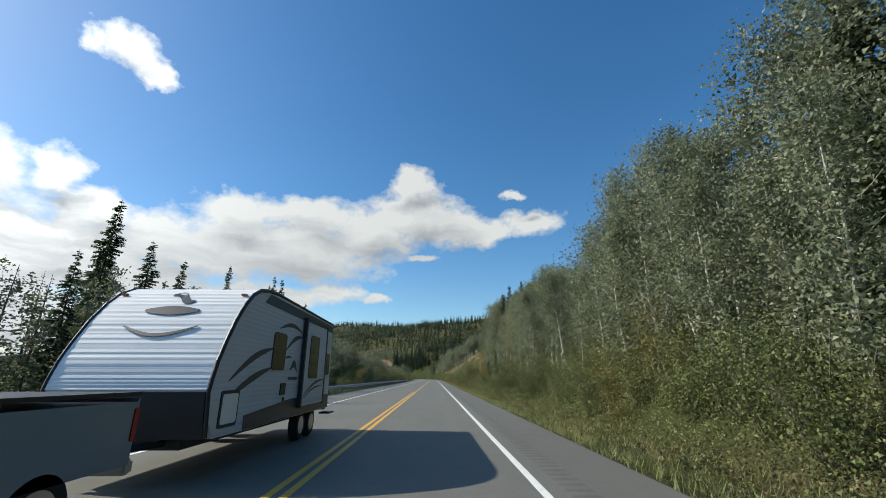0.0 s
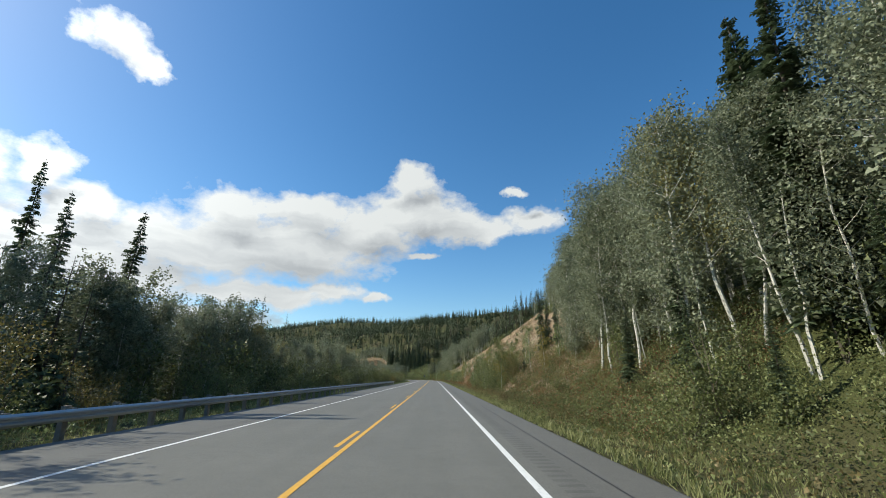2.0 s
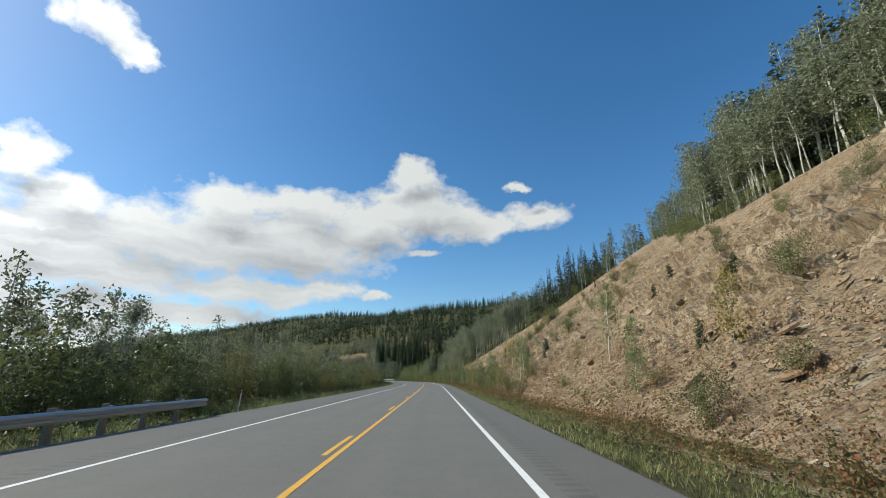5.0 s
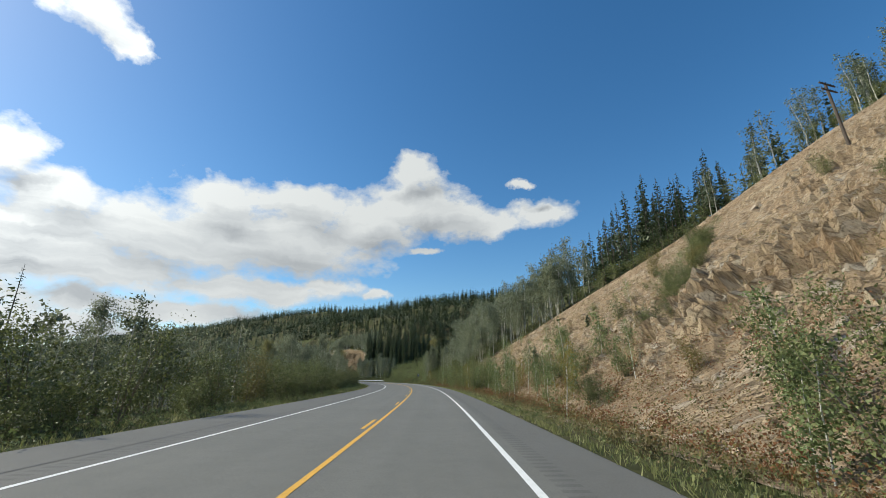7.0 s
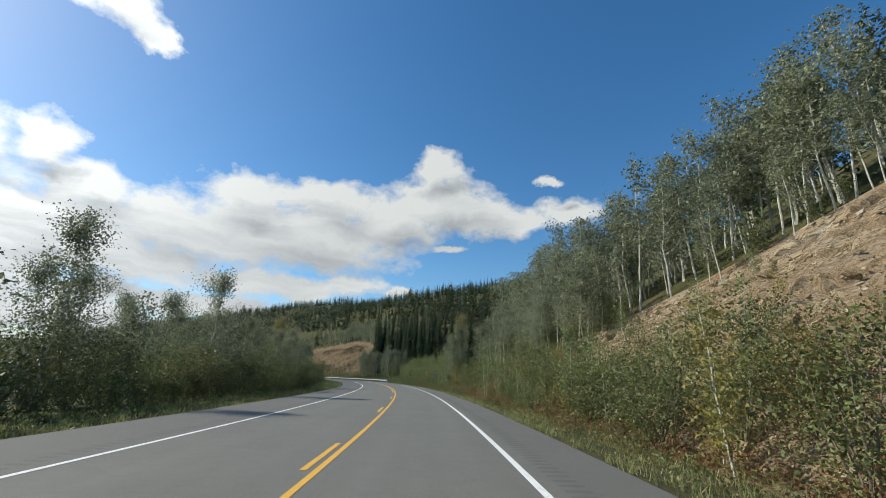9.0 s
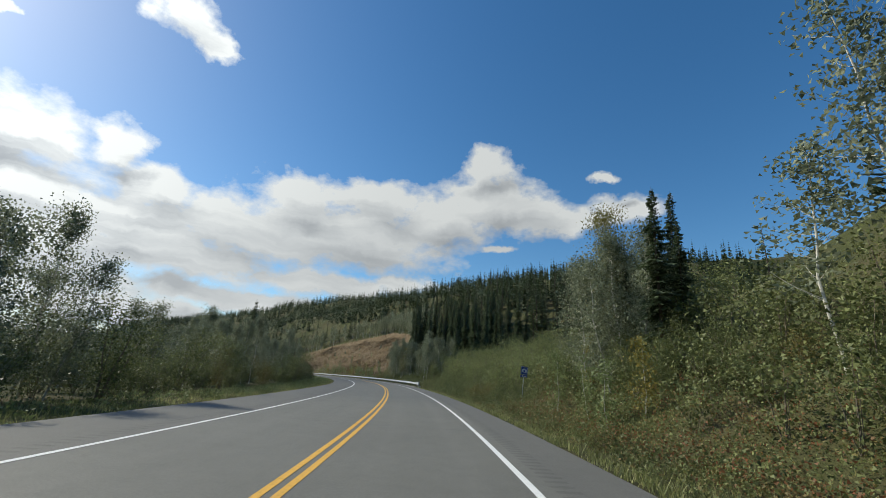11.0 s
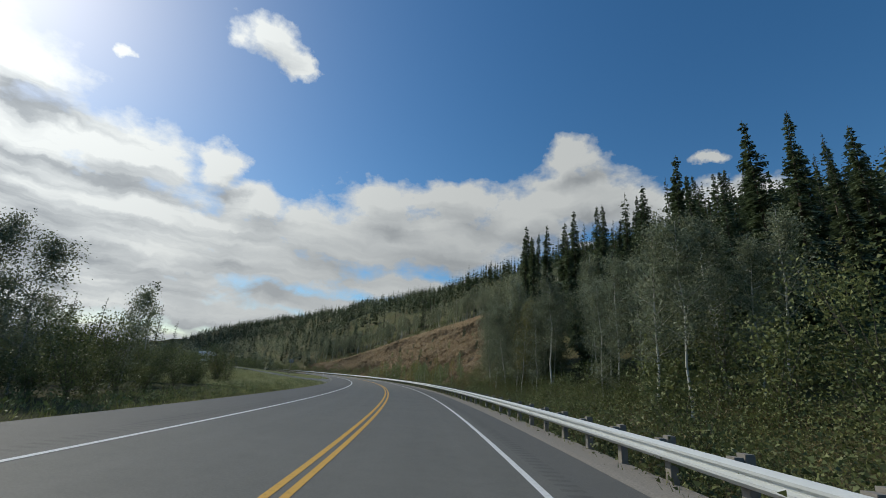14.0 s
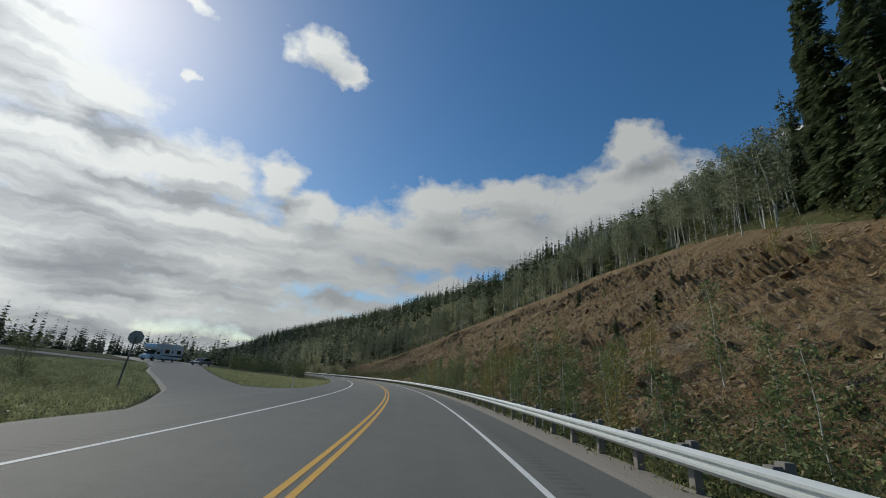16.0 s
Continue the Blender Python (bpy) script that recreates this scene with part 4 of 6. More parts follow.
def weeds(name, label, s0, s1, d0, d1, n, seed, tall, mat, per=16, size=0.035, low=1.0):
    rng = np.random.default_rng(seed)
    s_ = rng.uniform(s0, s1, n)
    d_ = d0 + (d1 - d0) * rng.uniform(0, 1, n) ** low
    keep = off_pavement(s_, d_)
    s_, d_ = s_[keep], d_[keep]
    n = len(s_)
    x, y = along(s_, d_)
    z = land(s_, d_, x, y) + 0.22 * step(d_, 10.0, 11.5) * (step(s_, 88, 104) - step(s_, 310, 322) + step(s_, 458, 470))
    h = tall * rng.uniform(0.35, 1.2, n)
    c = np.repeat(np.stack([x, y, z], 1), per, 0)
    hh = np.repeat(h, per)
    c = c + rng.normal(0, 1, (n * per, 3)) * np.stack([0.32 * hh, 0.32 * hh, 0 * hh], 1)
    c[:, 2] += rng.uniform(0.05, 1.0, n * per) * hh
    bag = Bag()
    bag.put(leaves(c, np.full(n * per, size) * (0.7 + hh), rng))
    tagged(new(name, bag.mesh(name, M[mat])), label, "weeds", kind="stuff")


weeds("verge_weeds", "rusty and olive weeds at the foot of the slope", -4, 384, 7.2, 12.0, 5200, 75, 0.42, "fireweed", 11, 0.045)
weeds("verge_weeds", "low green weeds between grass and bushes", -4, 384, 6.2, 11.5, 4800, 76, 0.36, "bush", 11, 0.045)
weeds("verge_weeds", "tall weeds behind the left shoulder", 0, 465, -13.0, -8.6, 5200, 77, 0.5, "sapling", 10, 0.05)
weeds("dip_weeds", "tall olive weeds and seedlings along the dip", 312, 392, 7.6, 15.5, 4800, 99, 1.0, "bush", 22, 0.027)
weeds("meadow_weeds", "clover and low weeds in the grass beside the turn-off", 438, 512, -32, -8.5, 11000, 98, 0.30, "meadow", 9, 0.050)
weeds("bank_weeds", "tall leafy weeds under the roadside trees", -6, 78, 8.8, 15, 3600, 97, 1.0, "bush", 22, 0.027)
weeds("slope_weeds", "rusty and olive weeds rooted among the rubble", 76, 152, 9.2, 19, 4800, 91, 0.6, "fireweed", 13, 0.042, 1.3)
weeds("slope_weeds", "green weeds and seedlings rooted among the rubble", 78, 152, 9.6, 20, 2300, 92, 0.6, "bush", 14, 0.040, 1.2)
weeds("slope_weeds", "brown weeds at the foot of the rock", 152, 348, 9.0, 15.5, 5200, 93, 0.78, "fireweed", 15, 0.032, 1.8)
weeds("slope_weeds", "scattered green tufts on the rock", 152, 348, 9.0, 29, 4600, 94, 0.70, "bush", 17, 0.032, 1.7)
weeds("slope_weeds", "olive and rusty plants on the scree", 456, 640, 9.6, 29, 3000, 95, 0.42, "fireweed", 11, 0.042, 1.2)
weeds("slope_weeds", "green seedlings on the scree", 456, 600, 8.6, 27, 2400, 96, 0.5, "bush", 13, 0.045, 1.5)
weeds("bank_brush", "brown autumn weeds covering the bank below the trees", 73, 106, 9.3, 17, 1500, 86, 0.6, "fireweed", 15, 0.034)
weeds("bank_brush", "green weeds and seedlings covering the bank", 73, 106, 9.0, 17, 3800, 87, 0.75, "bush", 15, 0.032)
weeds("rail_brush", "dense olive brush behind the bright guard rail", 386, 462, 6.7, 16, 5200, 79, 1.35, "bush", 24, 0.026)
weeds("rail_brush", "rusty shoots among the brush behind the guard rail", 386, 462, 6.7, 15, 1600, 80, 1.0, "fireweed", 18, 0.028)
weeds("rail_weeds", "tangled weeds behind the bright guard rail", 384, 560, 6.1, 11.0, 4200, 78, 0.6, "bush", 12, 0.045)

# ======================================================= rock faces of the two cuts
def rock_face(name, label, s0, s1, mat, seed, du=0.36):
    s = np.arange(s0, s1, du)
    f = np.linspace(-0.04, 1.03, 118)
    S, Fr = np.meshgrid(s, f, indexing="ij")
    cd, cz = np.interp(S, CREST_S, CREST_D), np.interp(S, CREST_S, CREST_Z)
    D = 10.0 + (cd - 10.0) * Fr
    X, Y = along(S.ravel(), D.ravel())
    Z = land(S.ravel(), D.ravel(), X, Y)
    edge = (step(S, s0, s0 + 14) * (1 - step(S, s1 - 14, s1))).ravel()
    inner = np.clip(np.minimum(Fr, 1 - Fr) * 6, 0, 1).ravel()
    out = np.empty(len(X))
    u, v = S.ravel(), (Fr * (cd - 10.0) * 1.25).ravel()
    for i in range(len(X)):
        # slabs that dip along the face: stepped beds, broken across by joints
        w = noise.noise(Vector((u[i] * 0.11, v[i] * 0.11, seed))) * 1.4 + noise.noise(Vector((u[i] * 0.4, v[i] * 0.4, seed + 5))) * 0.3
        across, down = v[i] * 0.84 + u[i] * 0.54 + w, u[i] * 0.84 - v[i] * 0.54
        bed = across * 0.85
        k0 = math.floor(bed)
        saw = bed - k0
        joint = noise.cell(Vector((k0 * 7.3, down * 0.45 + noise.cell(Vector((k0, 0, seed))) * 3, seed)))
        bed2 = across * 2.9
        k2 = math.floor(bed2)
        joint2 = noise.cell(Vector((k2 * 3.1, down * 1.1, seed + 2)))
        near = noise.voronoi(Vector((down * 0.30, across * 0.75, seed)))[1][0]
        turn_ = noise.cell_vector(Vector((near.x * 9.0, near.y * 9.0, 1.0)))
        facet = (down * 0.30 - near.x) * (turn_.x - 0.5) * 1.2 + (across * 0.75 - near.y) * (turn_.y - 0.5) * 0.9 + (turn_.z - 0.5) * 0.35
        big = noise.noise(Vector((u[i] * 0.05, v[i] * 0.09, seed + 9)))
        crag = math.exp(-((u[i] - CRAG[0]) / 17) ** 2 - ((v[i] - CRAG[1]) / 7) ** 2)
        rough = np.clip(0.30 + 1.5 * big, 0.10, 0.85) + 1.1 * crag
        out[i] = big * 0.55 + 0.5 * crag + facet * (0.35 + 0.65 * rough) + rough * ((0.55 - saw) * 0.26 + (joint - 0.5) * 0.22 + ((0.5 - (bed2 - k2)) * 0.16 + (joint2 - 0.5) * 0.22)) + noise.noise(Vector((u[i] * 0.7, v[i] * 0.7, 3.0))) * 0.30 + noise.noise(Vector((u[i] * 2.1, v[i] * 2.1, 1.0))) * 0.16
    h = np.interp(S, CS, CH).ravel()
    k = out * edge * inner + (edge * 0.34 - 0.30)
    X, Y, Z = X - np.cos(h) * 0.85 * k, Y - np.sin(h) * 0.85 * k, Z + 0.95 * k
    n, m = S.shape
    i, j = np.meshgrid(np.arange(n - 1), np.arange(m - 1), indexing="ij")
    a = (i * m + j).ravel()
    quads_ = np.stack([a, a + 1, a + m + 1, a + m], 1)
    me = quad_mesh(name, np.stack([X, Y, Z], 1), quads_, mat)
    lay = me.uv_layers.new(name="face")
    lay.data.foreach_set("uv", np.stack([u, v], 1)[quads_.ravel()].ravel())
    return tagged(new(name, me), label, "rock face", kind="structure")


rock_face("rock_face", "steep cut of broken tan and orange rock", 84, 324, M["rock"], 3.0)
rock_face("rock_face", "steep cut of brown and grey-purple scree", 456, 650, M["rock_grey"], 9.0)
for _o in [o for o in scene.objects if o.name.startswith("rock_face")]:
    _o["category"] = "rock face"


# broken plates standing out of the faces, too many to count
def plates(name, label, s0, s1, count, seed, mat, size, flat, tilt, slim=(0.35, 0.7), bias=0.0, stray=0.22):
    rng = np.random.default_rng(seed)
    s_ = rng.uniform(s0, s1, count)
    f = rng.uniform(0.0, 1.0, count) ** 1.15
    cd, cz = np.interp(s_, CREST_S, CREST_D), np.interp(s_, CREST_S, CREST_Z)
    d_ = 10.0 + (cd - 10.0) * f
    # more plates in some bands than in others
    band = np.sin(s_ * 0.13 + d_ * 0.35) + np.sin(s_ * 0.05 - d_ * 0.5 + 2)
    keep = rng.uniform(-1.6, 1.2, count) + bias < band
    s_, d_, cd, cz = s_[keep], d_[keep], cd[keep], cz[keep]
    k = len(s_)
    x, y = along(s_, d_)
    z = land(s_, d_, x, y)
    h = np.interp(s_, CS, CH)
    slope = np.arctan2(cz + 0.45, cd - 10.0)
    fw = np.stack([-np.sin(h), np.cos(h), 0 * h], 1)
    rt = np.stack([np.cos(h), np.sin(h), 0 * h], 1)
    up = rt * np.cos(slope)[:, None] + np.array([0, 0, 1.0]) * np.sin(slope)[:, None]
    nrm = -rt * np.sin(slope)[:, None] + np.array([0, 0, 1.0]) * np.cos(slope)[:, None]
    a = radians(33) + rng.normal(0, stray, k)
    long_ = -fw * np.cos(a)[:, None] + up * np.sin(a)[:, None]
    cross = fw * np.sin(a)[:, None] + up * np.cos(a)[:, None]
    b = radians(tilt) + rng.normal(0, 0.18, k)
    cross, out_ = cross * np.cos(b)[:, None] + nrm * np.sin(b)[:, None], nrm * np.cos(b)[:, None] - cross * np.sin(b)[:, None]
    L = size * np.clip(np.exp(rng.normal(0, 0.45, k)), 0.4, 2.0)[:, None]
    W, T = L * rng.uniform(*slim, (k, 1)), L * flat * rng.uniform(0.6, 1.5, (k, 1))
    c = np.stack([x, y, z], 1) + nrm * (0.02 + 0.3 * L * math.sin(radians(tilt)))
    j = lambda: 1 + rng.uniform(-0.7, 0.45, (k, 1))
    lo = [c - long_ * L * j() - cross * W * j(), c + long_ * L * j() - cross * W * j(), c + long_ * L * j() + cross * W * j(), c - long_ * L * j() + cross * W * j()]
    hi = [p + out_ * T * 2 for p in lo]
    bag = Bag()
    v = np.stack(lo + hi, 1).reshape(-1, 3)
    idx = np.array([(4, 5, 6, 7), (0, 1, 5, 4), (1, 2, 6, 5), (2, 3, 7, 6), (3, 0, 4, 7)])
    fq = (np.arange(k)[:, None, None] * 8 + idx[None]).reshape(-1, 4)
    me = quad_mesh(name, v, fq, mat)
    tagged(new(name, me), label, "rocks", kind="stuff")


def mat_plates(name, a, b, c):
    n = Nodes(name)
    isl = n.node("NewGeometry", "Random Per Island")
    g, f = n.noise(7, 6, 0.7), n.noise(0.12, 4, 0.6)
    col = n.mix(n.ramp(isl, (0.15, 0.0), (0.85, 1.0)), a, b)
    col = n.mix(n.ramp(n.math("FRACT", n.math("MULTIPLY", isl, 13.7)), (0.8, 0.0), (0.95, 0.8)), col, c)
    col = n.mix(n.ramp(g, (0.45, 0.0), (0.7, 0.6)), col, tuple(v * 0.45 for v in a))
    col = n.mix(n.ramp(f, (0.45, 0.0), (0.62, 0.4)), col, (0.28, 0.17, 0.09))
    n.bump(g, 0.6, 0.03)
    return n.done(col, 0.9, 0, 0.2)


plates("rock_plates", "tilted plates of broken tan rock", 92, 312, 22000, 83, mat_plates("tan_rock_plates", (0.19, 0.135, 0.085), (0.37, 0.285, 0.185), (0.50, 0.43, 0.33)), 0.062, 0.2, 14, (0.4, 0.85), -0.7, 0.5)
plates("rock_slabs", "loose slabs of tan rock lying on the cut", 100, 310, 1500, 84, mat_plates("tan_rock_slabs", (0.24, 0.175, 0.11), (0.38, 0.295, 0.195), (0.46, 0.40, 0.31)), 0.20, 0.12, 6, (0.4, 0.85), 0.0, 0.9)
plates("scree", "brown and grey scree on the second cut", 458, 648, 15000, 85, mat_plates("brown_scree", (0.17, 0.12, 0.068), (0.29, 0.21, 0.12), (0.38, 0.33, 0.25)), 0.075, 0.22, 14)

# ======================================================= guard rails
def guard_rail(name, label, s0, s1, d, side, rail_mat, post_mat):
    """A W-beam rail; side is the direction (in d) towards the lanes."""
    root = thing(name, label, "guard rail", kind="")
    prof = [(0.0, 0.39), (0.035, 0.415), (0.08, 0.455), (0.08, 0.495), (0.02, 0.53), (0.02, 0.565), (0.08, 0.60), (0.08, 0.64), (0.035, 0.675), (0.0, 0.70)]
    prof = [(a + 0.012, z) for a, z in prof] + [(a, z) for a, z in prof[::-1]]
    prof.append(prof[0])
    ss = np.arange(s0, s1, 1.905)
    ob = strip("rail", ss, [d + side * a for a, z in prof], [z for a, z in prof], rail_mat, parent=root)
    bmp = bmesh.new()
    box(bmp, -0.075, 0.075, -0.09, 0.09, -0.9, 0.78, bevel=0.006)
    pm = bpy.data.meshes.new("post")
    bmp.to_mesh(pm)
    bmp.free()
    pm.materials.append(post_mat)
    bmb = boxed(-0.07, 0.07, -0.09, 0.09, 0.37, 0.73, bevel=0.006)
    bb = bpy.data.meshes.new("block")
    bmb.to_mesh(bb)
    bmb.free()
    bb.materials.append(post_mat)
    for s in ss[:-1] + 0.3:
        h = math.degrees(heading(s))
        for nm, me, off in (("post", pm, 0.26), ("block", bb, 0.09)):
            x, y = along(s, d - side * off)
            c = child(nm, me, root)
            c.matrix_world = pose(float(x), float(y), 0, 0, 0, h)
    return root


guard_rail("guard_rail", "dull galvanised steel guard rail on timber posts", -30, 168, -7.85, 1, M["steel"], M["post"])
guard_rail("guard_rail", "bright new galvanised guard rail along the curve", 388.2, 690, 6.15, -1, M["steel_new"], M["post"])


# end piece of the bright rail, with its leaning marker stake
def rail_end():
    root = thing("rail_end_piece", "grey steel end piece of the guard rail on a timber post", "guard rail end")
    x, y = along(387.9, 6.25)
    root.matrix_world = pose(float(x), float(y), 0, 0, 0, math.degrees(heading(387.9)) + 4)
    bm = bmesh.new()
    box(bm, -0.12, 0.10, -0.75, 0.25, 0.35, 0.75, bevel=0.05)
    part("end_box", bm, M["steel_new"], root)
    part("post", boxed(0.12, 0.30, -0.1, 0.1, -0.8, 0.9, bevel=0.01), M["post"], root)
    part("post", boxed(0.12, 0.30, 1.7, 1.9, -0.8, 0.95, bevel=0.01), M["post"], root)
    part("foot", boxed(-0.05, 0.35, -0.9, -0.45, -0.1, 0.22, bevel=0.02), M["steel"], root)
    st = thing("marker_stake", "pale wooden stake with a frayed white ribbon", "stake")
    x, y = along(388.0, 7.1)
    st.matrix_world = pose(float(x), float(y), -0.3, 0, 2, 10)
    bm = bmesh.new()
    tube(bm, (0, 0, 0), (0.02, 0, 2.1), 0.018, seg=6)
    part("stake", bm, MAT_WOODPALE, st)
    bm = bmesh.new()
    for k in range(5):
        a = k * 1.3
        tube(bm, (0.02, 0, 1.85), (0.02 + 0.10 * math.cos(a), 0.1 * math.sin(a), 2.12 + 0.05 * (k % 3)), 0.014, 0.004, 5)
    part("ribbon", bm, M["white"], st)


MAT_WOODPALE = mat_plain("pale_wood", (0.42, 0.36, 0.27), 0.85, 0, 0.25, 20)
MAT_BLUE = mat_plain("blue_sign_sheeting", (0.012, 0.045, 0.22), 0.4, 0, 0.08, 8)
MAT_SIGNWHITE = mat_plain("white_sign_sheeting", (0.8, 0.8, 0.8), 0.4, 0, 0.05, 8)
MAT_RV = mat_plain("white_fibreglass", (0.78, 0.78, 0.76), 0.35, 0, 0.05, 3)
MAT_GLASS = mat_plain("dark_window_glass", (0.012, 0.014, 0.017), 0.08, 0, 0.1, 3, 0.6)
MAT_TYRE = mat_plain("black_rubber", (0.02, 0.02, 0.02), 0.85, 0, 0.3, 15)
MAT_RIM = mat_plain("steel_rim", (0.45, 0.45, 0.46), 0.4, 0.8, 0.1, 8)
MAT_DARKTRIM = mat_plain("dark_trim", (0.022, 0.023, 0.026), 0.5, 0, 0.15, 6)
MAT_GRAPHIC = mat_plain("charcoal_vinyl", (0.045, 0.047, 0.052), 0.45, 0, 0.1, 9)
MAT_AMBER = mat_plain("amber_lens", (0.55, 0.16, 0.02), 0.3, 0, 0.1, 9)
MAT_RED = mat_plain("red_lens", (0.32, 0.015, 0.012), 0.3, 0, 0.1, 9)
MAT_TRUCK = mat_plain("slate_blue_car_paint", (0.19, 0.25, 0.30), 0.3, 0.2, 0.06, 2, 0.6)
MAT_SILVER = mat_plain("silver_car_paint", (0.36, 0.37, 0.38), 0.25, 0.5, 0.05, 2, 0.6)


def mat_siding(name, colour, pitch, axis):
    """Ribbed aluminium siding: shallow horizontal ribs."""
    n = Nodes(name)
    sep = n.t.nodes.new("ShaderNodeSeparateXYZ")
    n.put(sep.inputs[0], n.coords())
    wave = n.math("SINE", n.math("MULTIPLY", sep.outputs[axis], 2 * math.pi / pitch))
    dirt = n.noise(1.3, 5, 0.6)
    col = n.mix(n.ramp(dirt, (0.4, 0.0), (0.8, 0.35)), colour, tuple(v * 0.7 for v in colour))
    n.bump(wave, 0.22, 0.010)
    return n.done(col, 0.62, 0, 0.22)


rail_end()


def photo_sign():
    root = thing("photo_stop_sign", "blue roadside sign with a white camera symbol", "road sign")
    x, y, z = on(352.4, 11.6)
    root.matrix_world = pose(x, y, z + 0.5, 0, 0, math.degrees(heading(352)) - 4) @ pose(0, 0, 0, 0, 5)
    part("post", boxed(-0.025, 0.025, -0.02, 0.02, -1.2, 2.1, bevel=0.004), M["steel"], root)
    part("panel", boxed(-0.3, 0.3, -0.045, -0.025, 1.88, 2.58, bevel=0.008), MAT_BLUE, root, "blue sign panel with a thin white border")
    bm = bmesh.new()
    for a in ((-0.27, 0.27, 1.905, 1.915), (-0.27, 0.27, 2.545, 2.555), (-0.275, -0.265, 1.905, 2.555), (0.265, 0.275, 1.905, 2.555)):
        box(bm, a[0], a[1], -0.049, -0.045, a[2], a[3])
    part("border", bm, MAT_SIGNWHITE, root)
    bm = bmesh.new()
    box(bm, -0.21, 0.21, -0.051, -0.045, 2.07, 2.31, bevel=0.002)
    box(bm, -0.10, 0.10, -0.051, -0.045, 2.30, 2.38, bevel=0.002)
    sym = part("camera_symbol", bm, MAT_SIGNWHITE, root)
    bm = bmesh.new()
    tube(bm, (0, -0.056, 2.19), (0, -0.050, 2.19), 0.085, seg=24)
    part("lens", bm, MAT_BLUE, sym)
    part("plate", boxed(-0.3, 0.3, -0.045, -0.025, 1.66, 1.85, bevel=0.006), MAT_BLUE, root, "small blue plate below the sign")
    bm = bmesh.new()
    box(bm, -0.10, 0.2, -0.05, -0.045, 1.74, 1.772)
    vs = [bm.verts.new(p) for p in ((-0.2, -0.05, 1.756), (-0.09, -0.05, 1.70), (-0.09, -0.05, 1.812))]
    bm.faces.new(vs)
    part("arrow", bm, MAT_SIGNWHITE, root, "white arrow pointing across the road")


photo_sign()


def stop_sign():
    root = thing("stop_sign", "leaning stop sign seen from its bare metal back", "road sign")
    x, y, z = on(477.5, -15.0)
    root.matrix_world = pose(x, y, z + 0.4, 0, 5, math.degrees(heading(477)) + 25)
    part("post", boxed(-0.04, 0.04, -0.04, 0.04, -1.0, 2.6, bevel=0.006), M["post"], root)
    bm = bmesh.new()
    tube(bm, (0, 0.045, 2.55), (0, 0.055, 2.55), 0.41, seg=8)
    bmesh.ops.rotate(bm, verts=bm.verts, cent=(0, 0, 2.55), matrix=Matrix.Rotation(radians(22.5), 3, "Y"))
    part("panel", bm, mat_plain("weathered_sign_back", (0.46, 0.42, 0.34), 0.7, 0, 0.15, 6), root, "grey aluminium back of the octagon")
    part("brace", boxed(-0.3, 0.3, 0.03, 0.045, 2.5, 2.56), M["steel"], root)


stop_sign()


def delineator(s, d):
    root = thing("delineator_post", "thin pale delineator post beside the turn-off", "marker post")
    x, y, z = on(s, d)
    root.matrix_world = pose(x, y, z, 0, 3, 0)
    part("stake", boxed(-0.03, 0.03, -0.015, 0.015, -0.3, 1.25, bevel=0.004), MAT_SIGNWHITE, root)
    part("reflector", boxed(-0.03, 0.03, -0.021, -0.015, 1.08, 1.2), MAT_AMBER, root)


delineator(495.5, -9.2)
delineator(170.5, -8.3)
delineator(560, -8.4)


# paved turn-off to the parking place
def pullout():
    near, far = TURN_NEAR, TURN_FAR
    k = np.linspace(0, 8, 65)
    a = np.stack([np.interp(k, range(9), [p[j] for p in near]) for j in (0, 1)], 1)
    b = np.stack([np.interp(k, range(9), [p[j] for p in far]) for j in (0, 1)], 1)
    verts, faces, m = [], [], 17
    for i in range(65):
        for j in range(m):
            p = a[i] + (b[i] - a[i]) * j / (m - 1)
            x, y = along(p[0], p[1])
            z = land(np.array([p[0]]), np.array([p[1]]), np.array([x]), np.array([y]))[0]
            lift = 0.11 if 0 < j < m - 1 else -0.06
            verts.append((x, y, max(z + lift, -0.006 if p[1] > -7.6 else -9)))
            if i and j:
                q = i * m + j
                faces.append((q - m - 1, q - m, q, q - 1))
    me = mesh_from("turn_off", verts, faces, M["asphalt"])
    lay = me.uv_layers.new(name="road")
    for lp in me.loops:
        v = me.vertices[lp.vertex_index].co
        lay.data[lp.index].uv = (v.y, 2.0 + 0.02 * v.x)
    tagged(new("turn_off", me), "paved turn-off leading to a parking place", "pavement", kind="structure")


pullout()


# unpaved lane that leaves the turn-off and climbs over the rise
def gravel_lane():
    k = np.linspace(0, 1, 40)
    s = np.interp(k, [0, 0.25, 0.5, 1], [512, 516, 517, 508])
    d = np.interp(k, [0, 0.25, 0.5, 1], [-28, -42, -54, -92])
    s, d = (np.convolve(np.pad(a, 4, mode="reflect", reflect_type="odd"), np.ones(9) / 9, "valid") for a in (s, d))
    verts, faces, m = [], [], 9
    for i in range(40):
        for j in range(m):
            w = (j / (m - 1) - 0.5) * 6.5
            ss, dd = s[i] + w, d[i]
            x, y = along(ss, dd)
            z = land(np.array([ss]), np.array([dd]), np.array([x]), np.array([y]))[0]
            verts.append((x, y, z + (0.09 if 0 < j < m - 1 else -0.08)))
            if i and j:
                q = i * m + j
                faces.append((q - m - 1, q - m, q, q - 1))
    tagged(new("gravel_lane", mesh_from("gravel_lane", verts, faces, M["gravel"])), "brown gravel lane climbing away from the turn-off", "lane", kind="structure")


gravel_lane()


